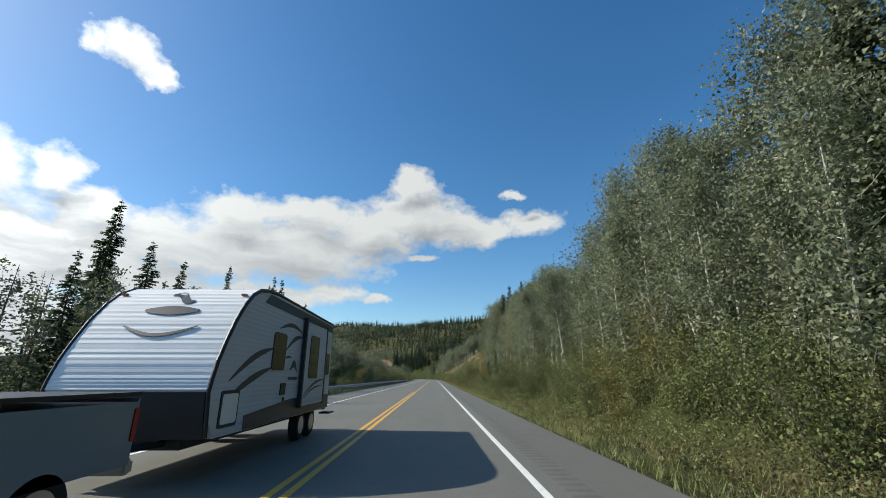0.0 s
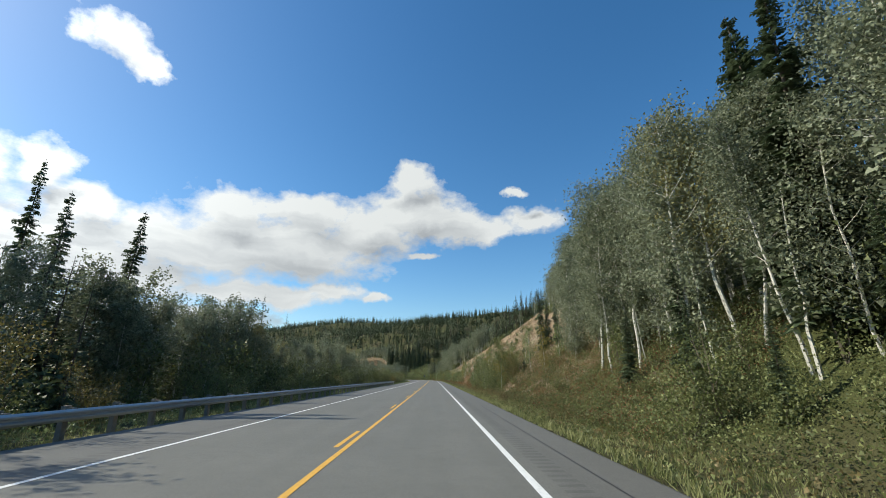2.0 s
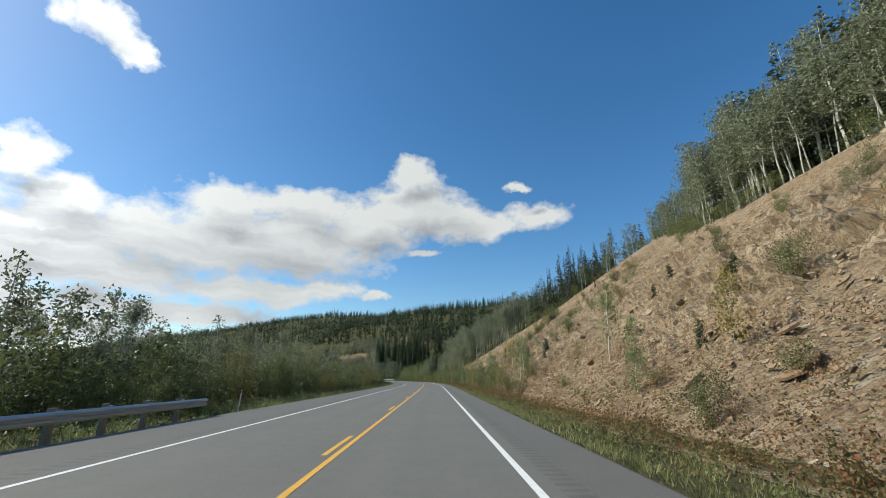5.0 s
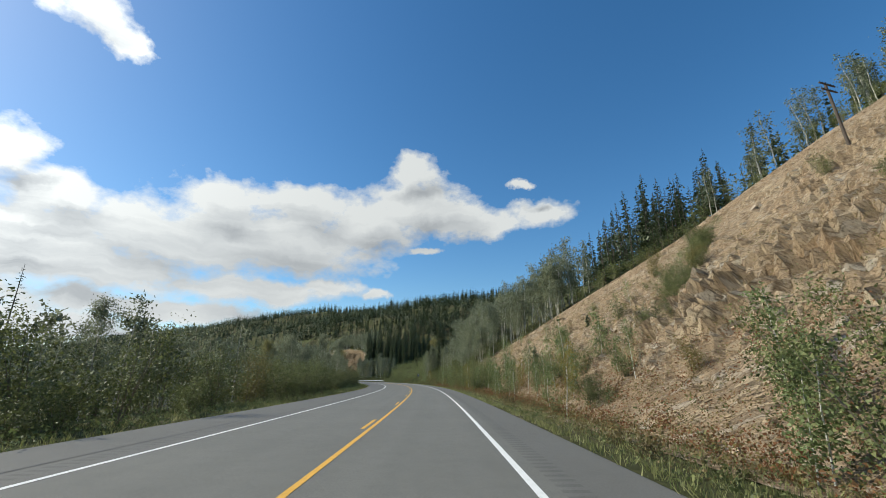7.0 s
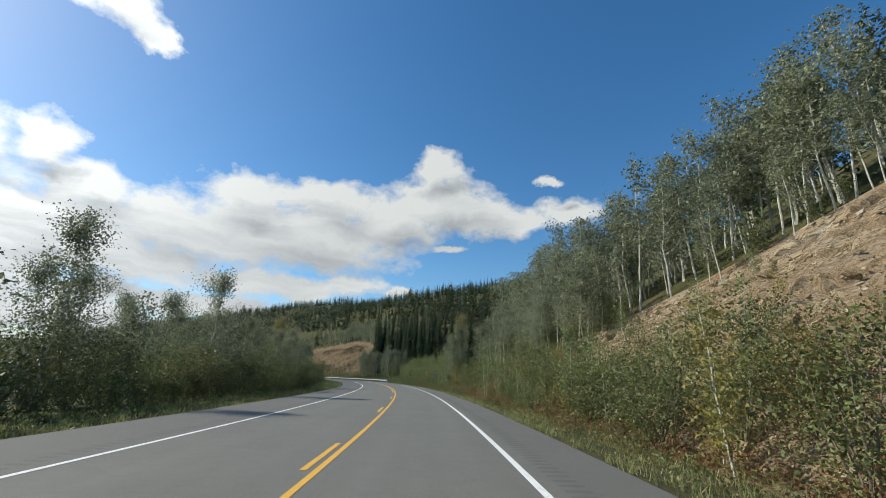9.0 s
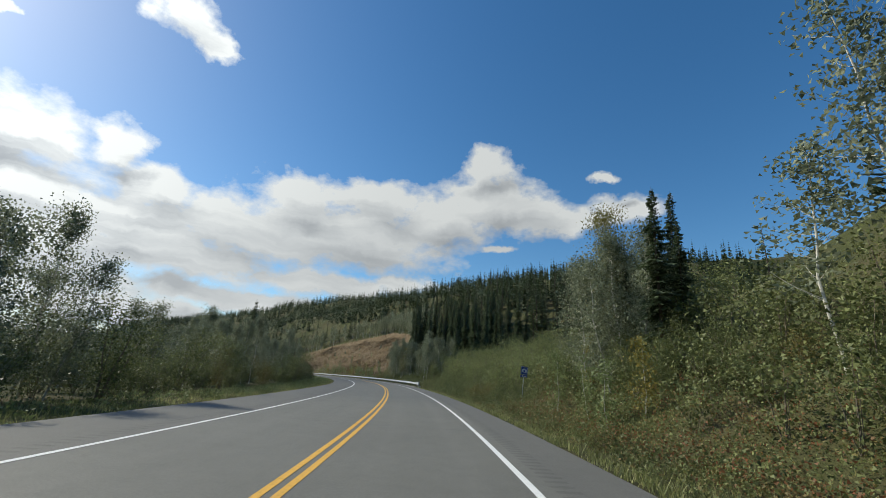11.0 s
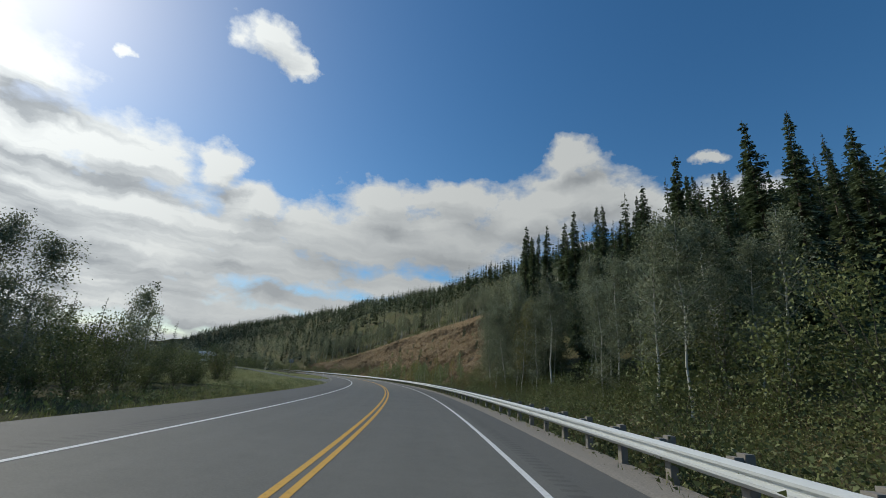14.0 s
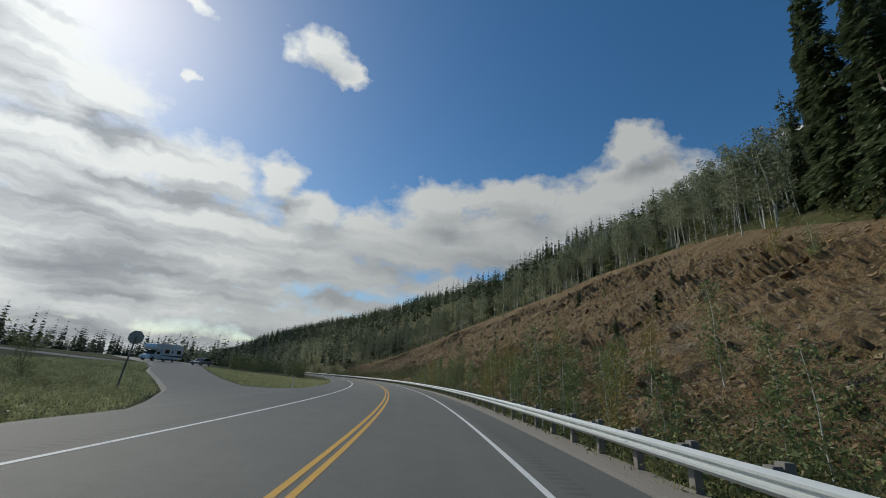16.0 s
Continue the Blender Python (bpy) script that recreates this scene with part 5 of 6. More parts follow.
def wheel(parent, x, y, z, r, w, axis="x"):
    bm = bmesh.new()
    d = Vector((w / 2, 0, 0)) if axis == "x" else Vector((0, w / 2, 0))
    c = Vector((x, y, z))
    tube(bm, c - d, c + d, r, seg=28)
    bmesh.ops.bevel(bm, geom=[e for e in bm.edges if e.is_boundary or len(e.link_faces) == 2 and e.calc_face_angle() > 1.0], offset=r * 0.12, segments=2, affect="EDGES")
    ty = part("wheel", bm, MAT_TYRE, parent)
    bm = bmesh.new()
    tube(bm, c - d * 1.04, c + d * 1.04, r * 0.58, seg=20)
    for k in range(6):
        a = k * math.pi / 3
        o = Vector((0, math.cos(a), math.sin(a))) * r * 0.38 if axis == "x" else Vector((math.cos(a), 0, math.sin(a))) * r * 0.38
        tube(bm, c + o - d * 1.08, c + o + d * 1.08, r * 0.07, seg=8)
    part("rim", bm, MAT_RIM, ty)


def prism(profile, x0, x1):
    """A solid with an outline in y and z, from x0 to x1."""
    bm = bmesh.new()
    a = [bm.verts.new((x0, y, z)) for y, z in profile]
    b = [bm.verts.new((x1, y, z)) for y, z in profile]
    n = len(profile)
    bm.faces.new(a)
    bm.faces.new(b[::-1])
    for i in range(n):
        bm.faces.new((a[i - 1], a[i], b[i], b[i - 1]))
    bmesh.ops.recalc_face_normals(bm, faces=bm.faces)
    return bm


def rounded(y0, y1, z0, z1, r, x0, x1):
    pts = []
    for cy, cz, a0 in ((y1 - r, z1 - r, 0), (y0 + r, z1 - r, 90), (y0 + r, z0 + r, 180), (y1 - r, z0 + r, 270)):
        for k in range(5):
            a = radians(a0 + k * 22.5)
            pts.append((cy + r * math.cos(a), cz + r * math.sin(a)))
    return prism(pts, x0, x1)


def ribbon(pts, width, x):
    """A tapering vinyl stripe on the side wall, along points in y and z."""
    bm = bmesh.new()
    n = len(pts)
    lo, hi = [], []
    for i, (y, z) in enumerate(pts):
        w = width * math.sin(math.pi * (0.06 + 0.88 * i / (n - 1)))
        lo.append(bm.verts.new((x, y, z - w / 2)))
        hi.append(bm.verts.new((x, y, z + w / 2)))
    for i in range(n - 1):
        bm.faces.new((lo[i], lo[i + 1], hi[i + 1], hi[i]))
    g = bmesh.ops.extrude_face_region(bm, geom=bm.faces[:])
    bmesh.ops.translate(bm, verts=[v for v in g["geom"] if isinstance(v, bmesh.types.BMVert)], vec=(0.004, 0, 0))
    return bm


def arc(y0, z0, y1, z1, bow, n=12):
    return [(y0 + (y1 - y0) * k / n, z0 + (z1 - z0) * k / n + bow * math.sin(math.pi * k / n)) for k in range(n + 1)]


def travel_trailer():
    root = thing("travel_trailer", "white ribbed travel trailer with charcoal stripes in the oncoming lane", "trailer", Matrix.LocRotScale((-0.255, 10.18, 0), None, (0.976, 1.036, 1.03)))
    X0, X1, o = -3.48, -1.02, 9.5
    front = [(5.95, 1.30), (5.99, 1.45), (6.08, 1.70), (6.24, 2.0), (6.46, 2.35), (6.72, 2.66), (6.98, 2.88), (7.28, 3.02), (7.62, 3.08), (8.1, 3.11)]
    ys, zs = zip(*front)
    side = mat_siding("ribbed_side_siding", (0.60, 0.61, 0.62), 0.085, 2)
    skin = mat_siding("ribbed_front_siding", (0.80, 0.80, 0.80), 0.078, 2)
    prof = [(y - o, z) for y, z in front] + [(12.9 - o, 3.06), (12.92 - o, 0.62), (6.25 - o, 0.62), (6.05 - o, 0.9)]
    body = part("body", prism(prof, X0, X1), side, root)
    # ribbed front skin
    k = np.linspace(0, len(front) - 1.6, 97)
    fy, fz = np.interp(k, range(len(front)), ys), np.interp(k, range(len(front)), zs)
    ty, tz = np.gradient(fy), np.gradient(fz)
    ln = np.hypot(ty, tz)
    off = 0.012 + 0.004 * np.where(np.arange(97) % 4 < 2, 1, 0)
    bm = bmesh.new()
    rows_ = [[bm.verts.new((x, fy[i] - tz[i] / ln[i] * off[i] - o, fz[i] + ty[i] / ln[i] * off[i])) for x in (X0 + 0.03, (X0 + X1) / 2, X1 - 0.03)] for i in range(97)]
    for i in range(96):
        for j in range(2):
            bm.faces.new((rows_[i][j], rows_[i][j + 1], rows_[i + 1][j + 1], rows_[i + 1][j]))
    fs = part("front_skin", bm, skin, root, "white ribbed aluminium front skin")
    # dark edge trim along both front corners and the roof
    for x in (X0, X1):
        bm = bmesh.new()
        for (ya, za), (yb, zb) in zip(front[:-1], front[1:]):
            tube(bm, (x, ya - o, za), (x, yb - o, zb), 0.035, seg=8)
        tube(bm, (x, 8.1 - o, 3.11), (x, 12.92 - o, 3.06), 0.03, seg=8)
        tube(bm, (x, 5.95 - o, 1.3), (x, 6.05 - o, 0.66), 0.03, seg=8)
        part("corner_trim", bm, MAT_DARKTRIM, root)
    part("front_pan", prism([(5.99 - o, 1.29), (6.12 - o, 0.64), (6.03 - o, 0.64), (5.93 - o, 1.27)], X0 + 0.04, X1 - 0.04), MAT_DARKTRIM, root, "dark front pan below the skin")
    xs = X1 + 0.004
    part("upper_band", prism([(7.5 - o, 2.84), (7.75 - o, 3.03), (12.9 - o, 3.0), (12.9 - o, 2.80)], xs, xs + 0.006), MAT_GRAPHIC, root, "charcoal band below the roof edge")
    part("lower_band", prism([(7.2 - o, 0.63), (7.2 - o, 0.86), (9.5 - o, 1.02), (12.9 - o, 1.0), (12.9 - o, 0.63)], xs, xs + 0.006), MAT_GRAPHIC, root, "charcoal skirt band")
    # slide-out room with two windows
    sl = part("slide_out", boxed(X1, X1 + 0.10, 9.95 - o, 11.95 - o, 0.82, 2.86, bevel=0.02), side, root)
    for y in (9.97, 11.93):
        part("seal", boxed(X1 + 0.02, X1 + 0.115, y - o - 0.045, y - o + 0.045, 0.80, 2.88), MAT_DARKTRIM, sl)
    part("cap", boxed(X1 + 0.02, X1 + 0.115, 9.95 - o, 11.95 - o, 2.80, 2.88), MAT_DARKTRIM, sl)
    w = part("window", rounded(10.35 - o, 11.15 - o, 1.45, 2.5, 0.09, X1 + 0.09, X1 + 0.118), MAT_GLASS, root, "tall dark slide-out window")
    w = part("window", rounded(8.15 - o, 8.85 - o, 1.62, 2.36, 0.09, X1 - 0.01, X1 + 0.03), MAT_GLASS, root, "dark tinted square window")
    w = part("window", rounded(12.2 - o, 12.7 - o, 1.55, 2.15, 0.07, X1 - 0.01, X1 + 0.03), MAT_GLASS, root)
    h = part("hatch_frame", rounded(6.32 - o, 6.92 - o, 0.74, 1.28, 0.05, X1 - 0.01, X1 + 0.018), MAT_DARKTRIM, root)
    part("hatch", rounded(6.37 - o, 6.87 - o, 0.79, 1.23, 0.04, X1, X1 + 0.026), MAT_RV, h, "white storage hatch door")
    part("vent", rounded(8.78 - o, 9.08 - o, 1.12, 1.36, 0.02, X1 - 0.01, X1 + 0.02), MAT_DARKTRIM, root, "dark square furnace vent")
    part("inlet", rounded(8.98 - o, 9.08 - o, 0.98, 1.07, 0.03, X1 - 0.01, X1 + 0.02), MAT_DARKTRIM, root)
    for pts, wd in ((arc(6.5, 1.42, 8.15, 2.02, 0.10), 0.13), (arc(6.45, 1.12, 8.2, 1.66, 0.06), 0.13), (arc(8.85, 2.0, 9.93, 2.40, 0.10), 0.11), (arc(8.4, 2.45, 9.9, 2.50, 0.12), 0.09),
                    (arc(8.85, 1.85, 9.3, 1.90, 0.03), 0.05)):
        part("stripe", ribbon([(y - o, z) for y, z in pts], wd, xs), MAT_GRAPHIC, root, "swooping charcoal vinyl stripe")
    for pts, wd in ((arc(10.1, 1.05, 11.9, 1.42, 0.10), 0.07), (arc(10.15, 1.0, 11.7, 1.26, 0.08), 0.05)):
        part("stripe", ribbon([(y - o, z) for y, z in pts], wd, X1 + 0.103), MAT_GRAPHIC, root)
    part("emblem", ribbon([(y - o, z) for y, z in arc(9.28, 1.62, 9.75, 1.60, 0.16)], 0.16, xs), MAT_GRAPHIC, root, "plain dark emblem shape on the side")
    part("emblem_bar", boxed(xs, xs + 0.005, 9.2 - o, 9.8 - o, 1.42, 1.48), MAT_GRAPHIC, root)
    # plain shapes where the front carries its marks
    def on_front(z):
        return float(np.interp(z, zs, ys)) - 0.045 - o
    def front_mark(name, pts, wd, lab=""):
        bm = bmesh.new()
        n = len(pts)
        q = []
        for i, (x, z) in enumerate(pts):
            a = wd * math.sin(math.pi * (0.08 + 0.84 * i / (n - 1))) / 2
            q.append([bm.verts.new((x, on_front(z + sg * a) - dy, z + sg * a)) for sg, dy in ((-1, 0), (1, 0), (1, -0.02), (-1, -0.02))])
        for i in range(n - 1):
            for j in range(4):
                bm.faces.new((q[i][j], q[i][j - 1], q[i + 1][j - 1], q[i + 1][j]))
        bmesh.ops.recalc_face_normals(bm, faces=bm.faces)
        part(name, bm, MAT_GRAPHIC, root, lab)
    mid = -2.22
    front_mark("front_emblem", [(mid - 0.24 + 0.05 * i, 2.86 - 0.012 * i + 0.05 * math.sin(i * 0.6)) for i in range(11)], 0.13, "plain charcoal emblem shape")
    front_mark("front_name_bar", [(mid - 0.46 + 0.092 * i, 2.54 + 0.0 * i) for i in range(11)], 0.17, "plain charcoal bar in place of a name")
    front_mark("front_swoosh", [(mid - 0.62 + 0.062 * i, 2.26 - 0.15 * math.sin(math.pi * i / 20)) for i in range(21)], 0.055, "thin charcoal smile-shaped swoosh")
    for x in (X0 + 0.12, X1 - 0.14):
        part("clearance_light", boxed(x - 0.05, x + 0.05, on_front(2.86) - 0.03, on_front(2.86) + 0.03, 2.845, 2.885, bevel=0.008), MAT_AMBER, root, "amber clearance light")
    for y in (10.75, 11.62):
        wheel(root, X1 - 0.20, y - o, 0.35, 0.35, 0.22)
        wheel(root, X0 + 0.20, y - o, 0.35, 0.35, 0.22)
    part("chassis", boxed(X0 + 0.5, X1 - 0.5, 6.3 - o, 12.8 - o, 0.46, 0.64), MAT_DARKTRIM, root)
    bm = bmesh.new()
    for x in (X0 + 0.7, X1 - 0.7):
        tube(bm, (x, 6.5 - o, 0.55), (mid - 0.0, 5.15 - o, 0.55), 0.05, seg=8)
    part("hitch_frame", bm, MAT_DARKTRIM, root)
    part("bumper", boxed(X0 + 0.1, X1 - 0.1, 12.95 - o, 13.1 - o, 0.55, 0.66, bevel=0.02), MAT_DARKTRIM, root)
    part("step", boxed(X1 - 0.02, X1 + 0.3, 12.1 - o, 12.6 - o, 0.5, 0.54), MAT_DARKTRIM, root, "fold-out metal entry step")


def pickup_truck():
    root = thing("pickup_truck", "slate-blue pickup truck towing the travel trailer", "truck", pose(0, 2.0, 0))
    X0, X1, o = -3.22, -1.22, 2.0
    bed = [(5.0, 0.62), (5.0, 1.30), (4.95, 1.26), (3.3, 1.26), (3.25, 0.62)]
    part("bed", prism([(y - o, z) for y, z in bed], X0, X1), MAT_TRUCK, root, "slate-blue cargo bed")
    part("bed_rail", boxed(X0 - 0.01, X1 + 0.01, 3.3 - o, 5.02 - o, 1.325, 1.365, bevel=0.01), MAT_DARKTRIM, root)
    cab = [(3.27, 0.55), (3.27, 1.36), (3.12, 1.86), (1.3, 1.90), (0.3, 1.36), (-1.3, 1.22), (-1.45, 1.0), (-1.45, 0.5)]
    c = part("cab", prism([(y - o, z) for y, z in cab], X0 + 0.04, X1 - 0.04), MAT_TRUCK, root)
    for a, b in (((2.5, 1.8), (1.6, 1.82)), ((1.5, 1.82), (0.55, 1.42))):
        part("window", prism([(a[0] - o, 1.38), (a[0] - o - 0.02, a[1]), (b[0] - o + 0.1, b[1]), (b[0] - o, 1.38)], X1 - 0.045, X1 - 0.03), MAT_GLASS, c)
    part("tail_lamp", boxed(X1 - 0.12, X1 + 0.01, 4.93 - o, 5.02 - o, 0.85, 1.2, bevel=0.01), MAT_RED, root, "red tail lamp")
    part("bumper", boxed(X0 + 0.05, X1 - 0.05, 5.02 - o, 5.18 - o, 0.5, 0.66, bevel=0.03), MAT_RIM, root)
    part("mirror", boxed(X1, X1 + 0.25, 0.75 - o, 0.9 - o, 1.3, 1.55, bevel=0.03), MAT_DARKTRIM, root)
    for y in (3.95, -0.55):
        wheel(root, X1 - 0.13, y - o, 0.39, 0.39, 0.26)
        wheel(root, X0 + 0.13, y - o, 0.39, 0.39, 0.26)


travel_trailer()
pickup_truck()


def motorhome():
    x, y, z = on(544.0, -39.2)
    root = thing("motorhome", "white motorhome parked on the pullout", "motorhome", pose(-139.8, 487.6, z + 0.08, 0, 0, 24))
    # local y runs along the vehicle, front at -y
    body = [(-1.3, 0.5), (-1.3, 2.0), (-2.9, 2.15), (-3.15, 2.45), (-2.9, 3.05), (-2.2, 3.15), (4.2, 3.1), (4.25, 0.55)]
    part("body", prism(body, -1.2, 1.2), MAT_RV, root)
    part("cab", prism([(-1.3, 0.45), (-1.3, 2.0), (-2.3, 1.9), (-2.95, 1.2), (-3.75, 1.05), (-3.85, 0.5)], -1.0, 1.0), MAT_RV, root)
    part("windscreen", prism([(-2.33, 1.87), (-2.94, 1.22), (-2.99, 1.24), (-2.38, 1.89)], -0.9, 0.9), MAT_GLASS, root)
    for y0, y1, z0, z1 in ((-2.3, -1.6, 1.25, 1.75), (-0.6, 0.6, 1.5, 2.2), (1.2, 1.5, 1.6, 2.1), (2.6, 3.7, 1.5, 2.2)):
        for sx in (-1, 1):
            part("window", rounded(y0, y1, z0, z1, 0.06, sx * (1.19 if y0 > -1.5 else 0.99), sx * (1.22 if y0 > -1.5 else 1.02)), MAT_GLASS, root)
    part("stripe", prism([(-1.2, 1.05), (4.2, 0.9), (4.2, 1.2), (-1.2, 1.15)], -1.206, 1.206), MAT_GRAPHIC, root)
    for y in (0.6, 2.9):
        part("roof_unit", boxed(-0.35, 0.35, y, y + 0.8, 3.1, 3.35, bevel=0.06), MAT_RV, root)
    for y in (-3.0, 2.2):
        for sx in (-0.95, 0.95):
            wheel(root, sx, y, 0.38, 0.38, 0.25)


def parked_car():
    x, y, z = on(545.0, -34.0)
    root = thing("parked_car", "silver hatchback parked behind the motorhome", "car", pose(-136.2, 493.6, z + 0.08, 0, 0, 24))
    part("body", prism([(-2.1, 0.3), (-2.15, 0.65), (-1.0, 0.85), (-0.35, 1.38), (1.2, 1.42), (1.95, 0.95), (2.1, 0.85), (2.1, 0.3)], -0.86, 0.86), MAT_SILVER, root)
    for sx in (-1, 1):
        part("window", prism([(-0.85, 0.9), (-0.3, 1.32), (1.1, 1.35), (1.6, 0.95)], sx * 0.85, sx * 0.875), MAT_GLASS, root)
    part("windscreen", prism([(-0.98, 0.87), (-0.38, 1.36), (-0.43, 1.37), (-1.03, 0.89)], -0.7, 0.7), MAT_GLASS, root)
    for y_ in (-1.35, 1.35):
        for sx in (-0.78, 0.78):
            wheel(root, sx, y_, 0.31, 0.31, 0.2)


motorhome()
parked_car()


def utility_pole(s, d, top):
    x, y, z = on(s, d)
    root = thing("utility_pole", "old leaning timber pole with two cross-arms", "utility pole", pose(x, y, z, 0, -6, math.degrees(heading(s)) + 20))
    bm = bmesh.new()
    tube(bm, (0, 0, -0.5), (0, 0, top), 0.14, 0.10, 10)
    part("pole", bm, M["bark"], root)
    for zz in (top - 0.25, top - 0.85):
        arm = part("cross_arm", boxed(-1.25, 1.25, -0.16, -0.06, zz - 0.06, zz + 0.06, bevel=0.01), M["bark"], root)
        for k in range(6):
            bm = bmesh.new()
            tube(bm, (-1.1 + k * 0.44, -0.11, zz + 0.06), (-1.1 + k * 0.44, -0.11, zz + 0.2), 0.03, 0.02, 6)
            part("insulator", bm, MAT_GLASS, arm)


utility_pole(234, 37.5, 7.0)


# dead stems lying at the foot of the cut
def dead_stem(s, d, length, turn, seed):
    rng = np.random.default_rng(seed)
    root = thing("dead_branch", "bleached dead stem lying on the rubble", "branch")
    x, y, z = on(s, d)
    root.matrix_world = pose(x, y, z + 0.12, 0, rng.uniform(-14, 4), turn)
    t = np.linspace(0, 1, 8)
    bag = Bag()
    limb(bag, np.stack([t * length, np.cumsum(rng.normal(0, 0.05, 8)), 0.05 + np.cumsum(rng.normal(0, 0.03, 8))], 1), 0.035 * (1 - 0.7 * t), 6)
    for k in range(3):
        q = length * rng.uniform(0.4, 0.9)
        limb(bag, [(q, 0, 0.05), (q + 0.3, rng.normal(0, 0.3), 0.2), (q + 0.6, rng.normal(0, 0.5), 0.3)], [0.015, 0.01, 0.005], 4)
    child("stem", bag.mesh("stem", MAT_WOODPALE), root)


for k, (s_, d_, l_, t_) in enumerate([(199, 9.6, 2.6, -40), (200.5, 9.2, 1.6, -20), (202, 10.5, 1.8, 70), (197, 9.9, 1.4, 15), (212, 10.0, 2.2, -60), (226, 9.4, 1.8, 20), (232, 9.8, 2.4, -30), (246, 9.5, 2.0, 40), (262, 9.2, 2.4, -15), (274, 9.6, 1.6, 60)]):
    dead_stem(s_, d_, l_, t_, 300 + k)


# loose slabs and stones on and below the two cuts: parts of the rock face they lie on
def stones(parent, s0, s1, count, seed, mat, d_hi):
    rng = np.random.default_rng(seed)
    shapes = []
    for k in range(8):
        bm = bmesh.new()
        bmesh.ops.create_icosphere(bm, subdivisions=1, radius=0.5)
        for v in bm.verts:
            v.co *= 0.75 + 0.5 * rng.random()
            v.co.z *= 0.45
            v.co.x *= 1.3
        me = bpy.data.meshes.new("stone")
        bm.to_mesh(me)
        bm.free()
        me.materials.append(mat)
        shapes.append(me)
    for i in range(count):
        s_ = rng.uniform(s0, s1)
        cd = float(np.interp(s_, CREST_S, CREST_D))
        low = rng.random() < 0.6
        d_ = rng.uniform(8.8, 12.5) if low else rng.uniform(12.5, min(cd - 1, d_hi))
        x, y, z = on(s_, d_)
        ob = new("stone", shapes[int(rng.integers(8))])
        sc = rng.uniform(0.15, 0.55) if low else rng.uniform(0.3, 0.8)
        ob.parent = parent
        lean = math.degrees(math.atan2(float(np.interp(s_, CREST_S, CREST_Z)), cd - 8.6)) if d_ > 9.5 else 5
        ob.matrix_world = pose(x, y, z + (0.02 if low else 0.12), 0, 0, math.degrees(heading(s_))) @ pose(0, 0, 0, rng.uniform(-25, 25), -lean + rng.uniform(-20, 20), rng.uniform(0, 360)) @ Matrix.Diagonal((sc, sc, sc, 1))


_faces = [o for o in scene.objects if o.name.startswith("rock_face")]
stones(_faces[0], 100, 312, 290, 81, M["stone"], 27)
stones(_faces[1], 462, 560, 200, 82, M["stone_dark"], 26)


# ======================================================= clouds: a far sheet of sky
CLOUD_EYE = (1.0, 233.0, 1.5)
CLOUDS = [(-47.3, 37.0, 4.0, 2.4), (-43.8, 35.2, 2.4, 1.7), (-50.2, 21.8, 2.6, 2.6), (-45.9, 18.7, 4.7, 2.5), (-29.1, 21.7, 6.6, 2.9), (-36.7, 16.0, 12.5, 3.5),
          (-19.0, 22.5, 8.4, 2.9), (-24.3, 17.4, 17.8, 4.3), (-10.0, 20.7, 7.3, 4.2), (-4.0, 28.2, 4.2, 2.3), (-3.5, 23.7, 7.2, 3.9), (2.5, 21.7, 6.7, 2.6)]
CLOUDS += [(14.8, 22.1, 4.7, 1.8), (8.3, 21.0, 4.9, 1.9), (12.6, 26.2, 1.9, 0.62), (-42.5, 11.5, 12.8, 2.6), (-24.1, 10.9, 12.6, 1.7), (-14.9, 11.9, 4.5, 1.4),
           (-8.9, 11.1, 2.0, 0.8), (-2.1, 17.4, 2.0, 0.7), (-34.1, 7.6, 13.1, 1.4)]
CLOUDS += [(-76.0, 26.5, 7.0, 7.0), (-68.8, 25.2, 5.0, 3.6), (-69.5, 18.0, 11.5, 6.0), (-59.0, 20.3, 8.5, 3.6), (-67.1, 10.9, 14.0, 4.0), (-68.2, 5.0, 14.0, 2.6), (-45.0, 5.0, 14.0, 1.5), (-60.0, 1.5, 30.0, 2.0),
           (-54.9, 10.6, 11.9, 3.7), (-62, 14.5, 15, 4.5), (-60, 6.8, 20, 3.0), (-48, 14, 12, 3.4), (-61.3, 29.8, 1.0, 0.6), (-63.1, 36.8, 2.7, 0.8)]


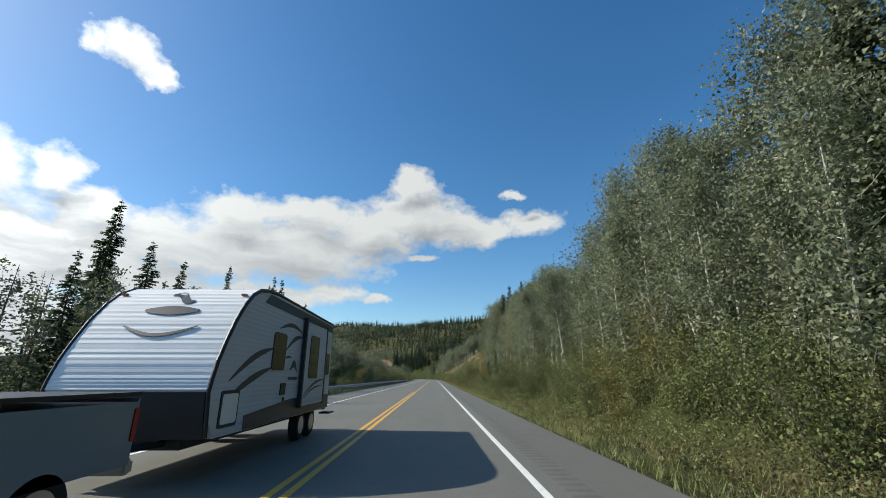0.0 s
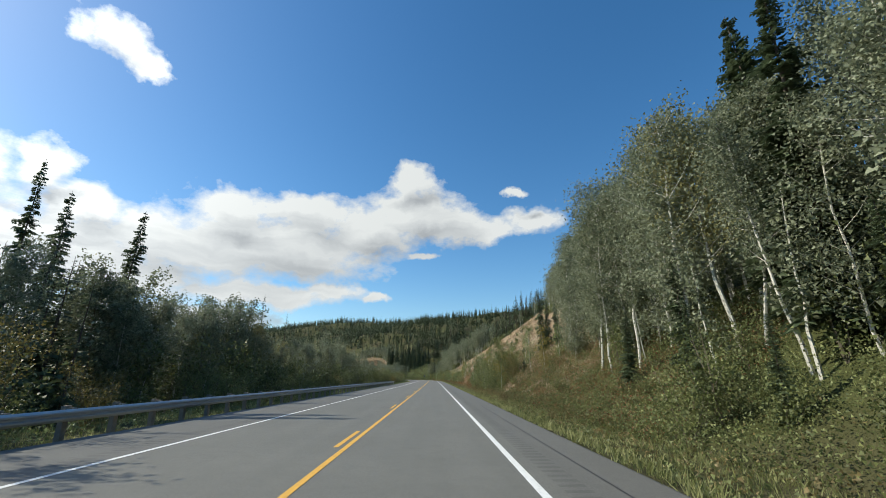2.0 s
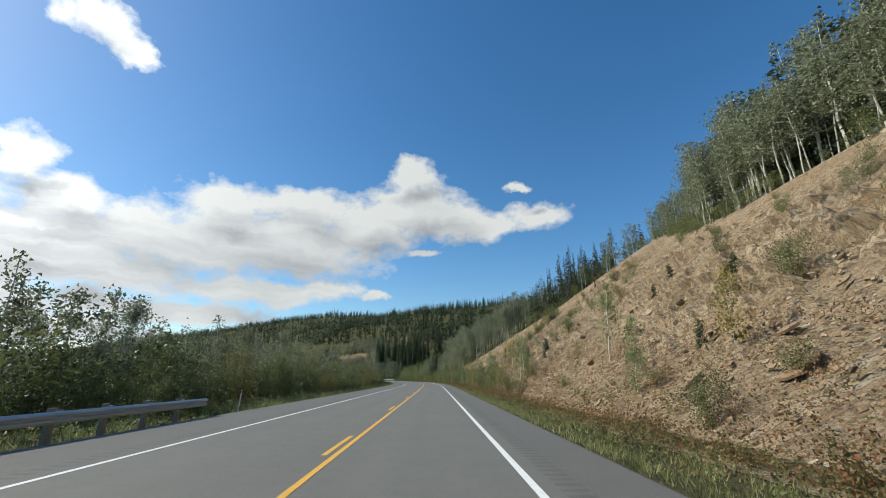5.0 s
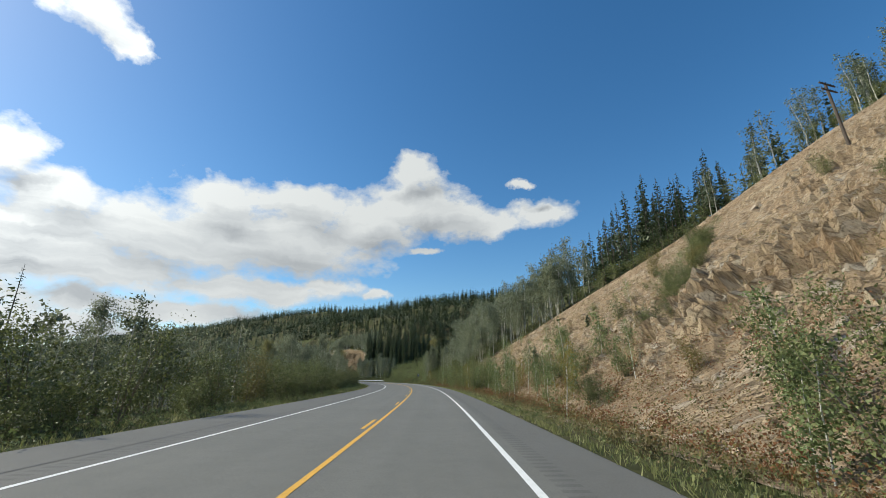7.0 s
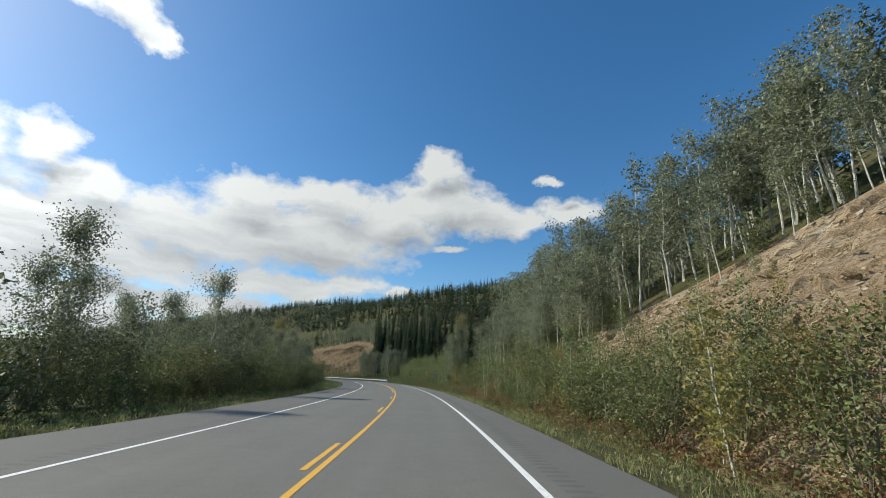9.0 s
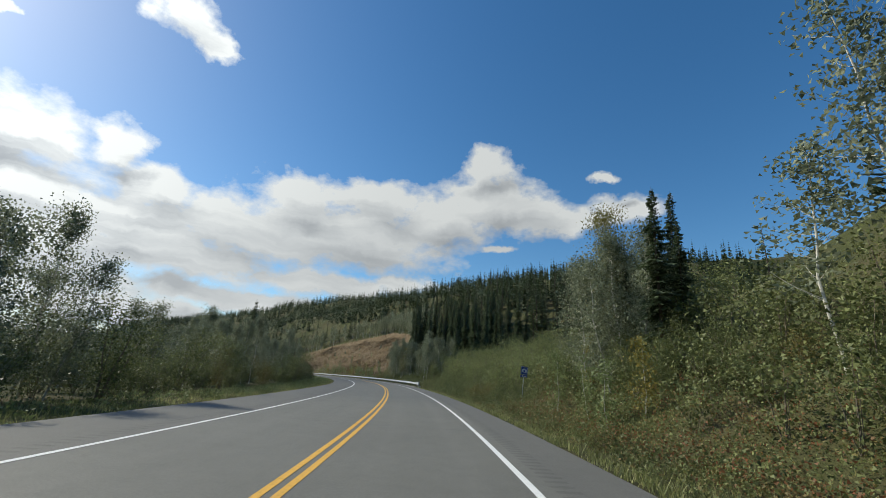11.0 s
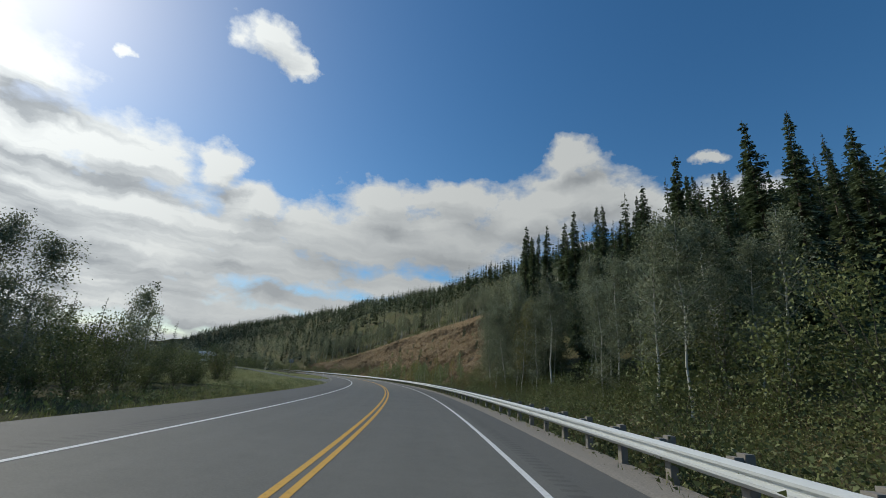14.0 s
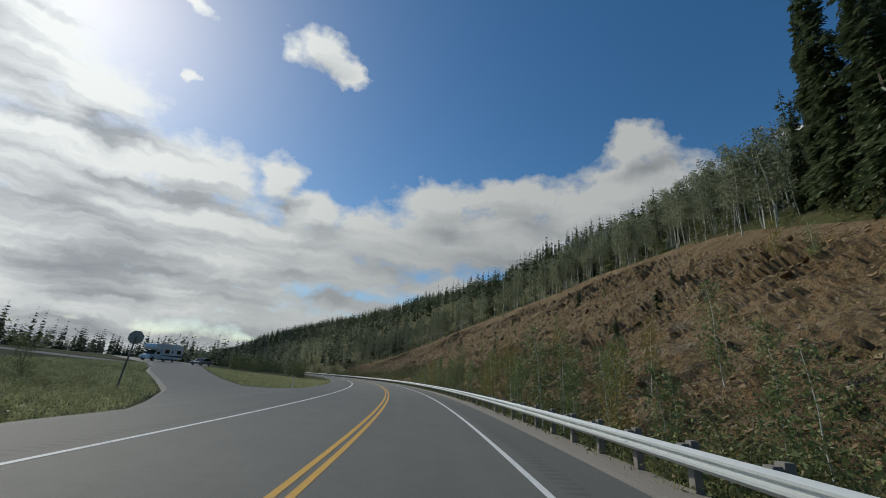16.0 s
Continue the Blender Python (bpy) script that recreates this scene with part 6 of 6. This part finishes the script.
def mat_cloud():
    n = Nodes("cloud")
    p = n.node("VectorMath", 0, {"operation": "SUBTRACT"}, i0=n.coords(), i1=CLOUD_EYE)
    p = n.node("VectorMath", 0, {"operation": "NORMALIZE"}, i0=p)
    sep = n.t.nodes.new("ShaderNodeSeparateXYZ")
    n.put(sep.inputs[0], p)
    az = n.math("MULTIPLY", n.math("ARCTAN2", sep.outputs[0], sep.outputs[1]), 180 / math.pi)
    el = n.math("MULTIPLY", n.math("ARCSINE", sep.outputs[2]), 180 / math.pi)
    flat = n.node("CombineXYZ", 0, X=az, Y=el)
    wob = n.node("TexNoise", "Color", Vector=flat, Scale=0.16, Detail=5, Roughness=0.6)
    wob = n.node("VectorMath", 0, {"operation": "MULTIPLY"}, i0=n.node("VectorMath", 0, {"operation": "SUBTRACT"}, i0=wob, i1=(0.5, 0.5, 0.5)), i1=(7.0, 4.2, 0))
    flat2 = n.node("VectorMath", 0, {"operation": "ADD"}, i0=flat, i1=wob)

    def mass(where):
        total = None
        for a, e, ra, re in CLOUDS:
            v = n.node("VectorMath", 0, {"operation": "MULTIPLY"}, i0=n.node("VectorMath", 0, {"operation": "SUBTRACT"}, i0=where, i1=(a, e, 0)), i1=(1 / (ra * 1.15), 1 / (re * 1.2), 0))
            v = n.math("SUBTRACT", 1.0, n.node("VectorMath", "Value", {"operation": "LENGTH"}, i0=v))
            total = v if total is None else n.node("Math", 0, {"operation": "SMOOTH_MAX"}, i0=total, i1=v, i2=0.35)
        return total

    fine = n.node("TexNoise", "Fac", Vector=n.node("VectorMath", 0, {"operation": "MULTIPLY"}, i0=flat, i1=(1, 1.5, 1)), Scale=0.30, Detail=9, Roughness=0.58)
    body = mass(flat2)
    dens = n.math("ADD", body, n.math("MULTIPLY", n.math("SUBTRACT", fine, 0.5), 1.15))
    alpha = n.ramp(dens, (-0.04, 0.0), (0.14, 0.34), (0.44, 1.0))
    above = mass(n.node("VectorMath", 0, {"operation": "ADD"}, i0=flat2, i1=(-1.5, 3.2, 0)))
    streak = n.node("TexNoise", "Fac", Vector=n.node("VectorMath", 0, {"operation": "MULTIPLY"}, i0=flat2, i1=(0.30, 1.7, 1)), Scale=0.22, Detail=4, Roughness=0.52)
    # the bank is heavier and greyer towards the sun
    heavy = n.ramp(n.math("MULTIPLY", az, -0.01), (0.36, 0.0), (0.60, 1.0))
    shade = n.math("ADD", n.math("MULTIPLY", above, 0.72), n.math("MULTIPLY", n.math("SUBTRACT", streak, 0.48), n.math("ADD", n.math("MULTIPLY", heavy, 2.0), 1.1)))
    shade = n.math("ADD", shade, n.math("MULTIPLY", heavy, -0.04))
    col = n.ramp(n.math("MULTIPLY", shade, 0.6), (0.06, (0.77, 0.79, 0.83)), (0.24, (0.61, 0.635, 0.685)), (0.52, (0.38, 0.405, 0.455)), (0.95, (0.24, 0.26, 0.305)))
    toward = n.node("VectorMath", "Value", {"operation": "DOT_PRODUCT"}, i0=p, i1=tuple(_sd))
    glow = n.math("MULTIPLY_ADD", n.math("POWER", n.math("MAXIMUM", toward, 0.0), 5.0), 1.1)
    n.t.nodes[-1].inputs[2].default_value = 0.9
    em = n.node("Emission", 0, Color=col, Strength=glow)
    tr = n.node("BsdfTransparent", 0)
    m = n.node("MixShader", 0, i0=alpha, i1=tr, i2=em)
    n.t.links.new(m, n.out.inputs[0])
    return n.mat


def cloud_sheet():
    c, R = Vector((1000, 700, 0)), 2700.0
    e = Vector(CLOUD_EYE)
    verts, faces = [], []
    A, E = np.arange(-80, 30.1, 2.0), np.arange(0.0, 46.1, 2.0)
    for a in A:
        for b in E:
            d = Vector((math.sin(radians(a)) * math.cos(radians(b)), math.cos(radians(a)) * math.cos(radians(b)), math.sin(radians(b))))
            o = e - c
            k = -d.dot(o) + math.sqrt(d.dot(o) ** 2 - (o.dot(o) - R * R))
            verts.append(e + d * k)
    m = len(E)
    for i in range(len(A) - 1):
        for j in range(m - 1):
            q = i * m + j
            faces.append((q, q + 1, q + m + 1, q + m))
    ob = new("backdrop_clouds", mesh_from("backdrop_clouds", verts, faces, mat_cloud(), smooth=True))
    tagged(ob, "bank of white and grey summer clouds", "clouds", kind="structure")


cloud_sheet()
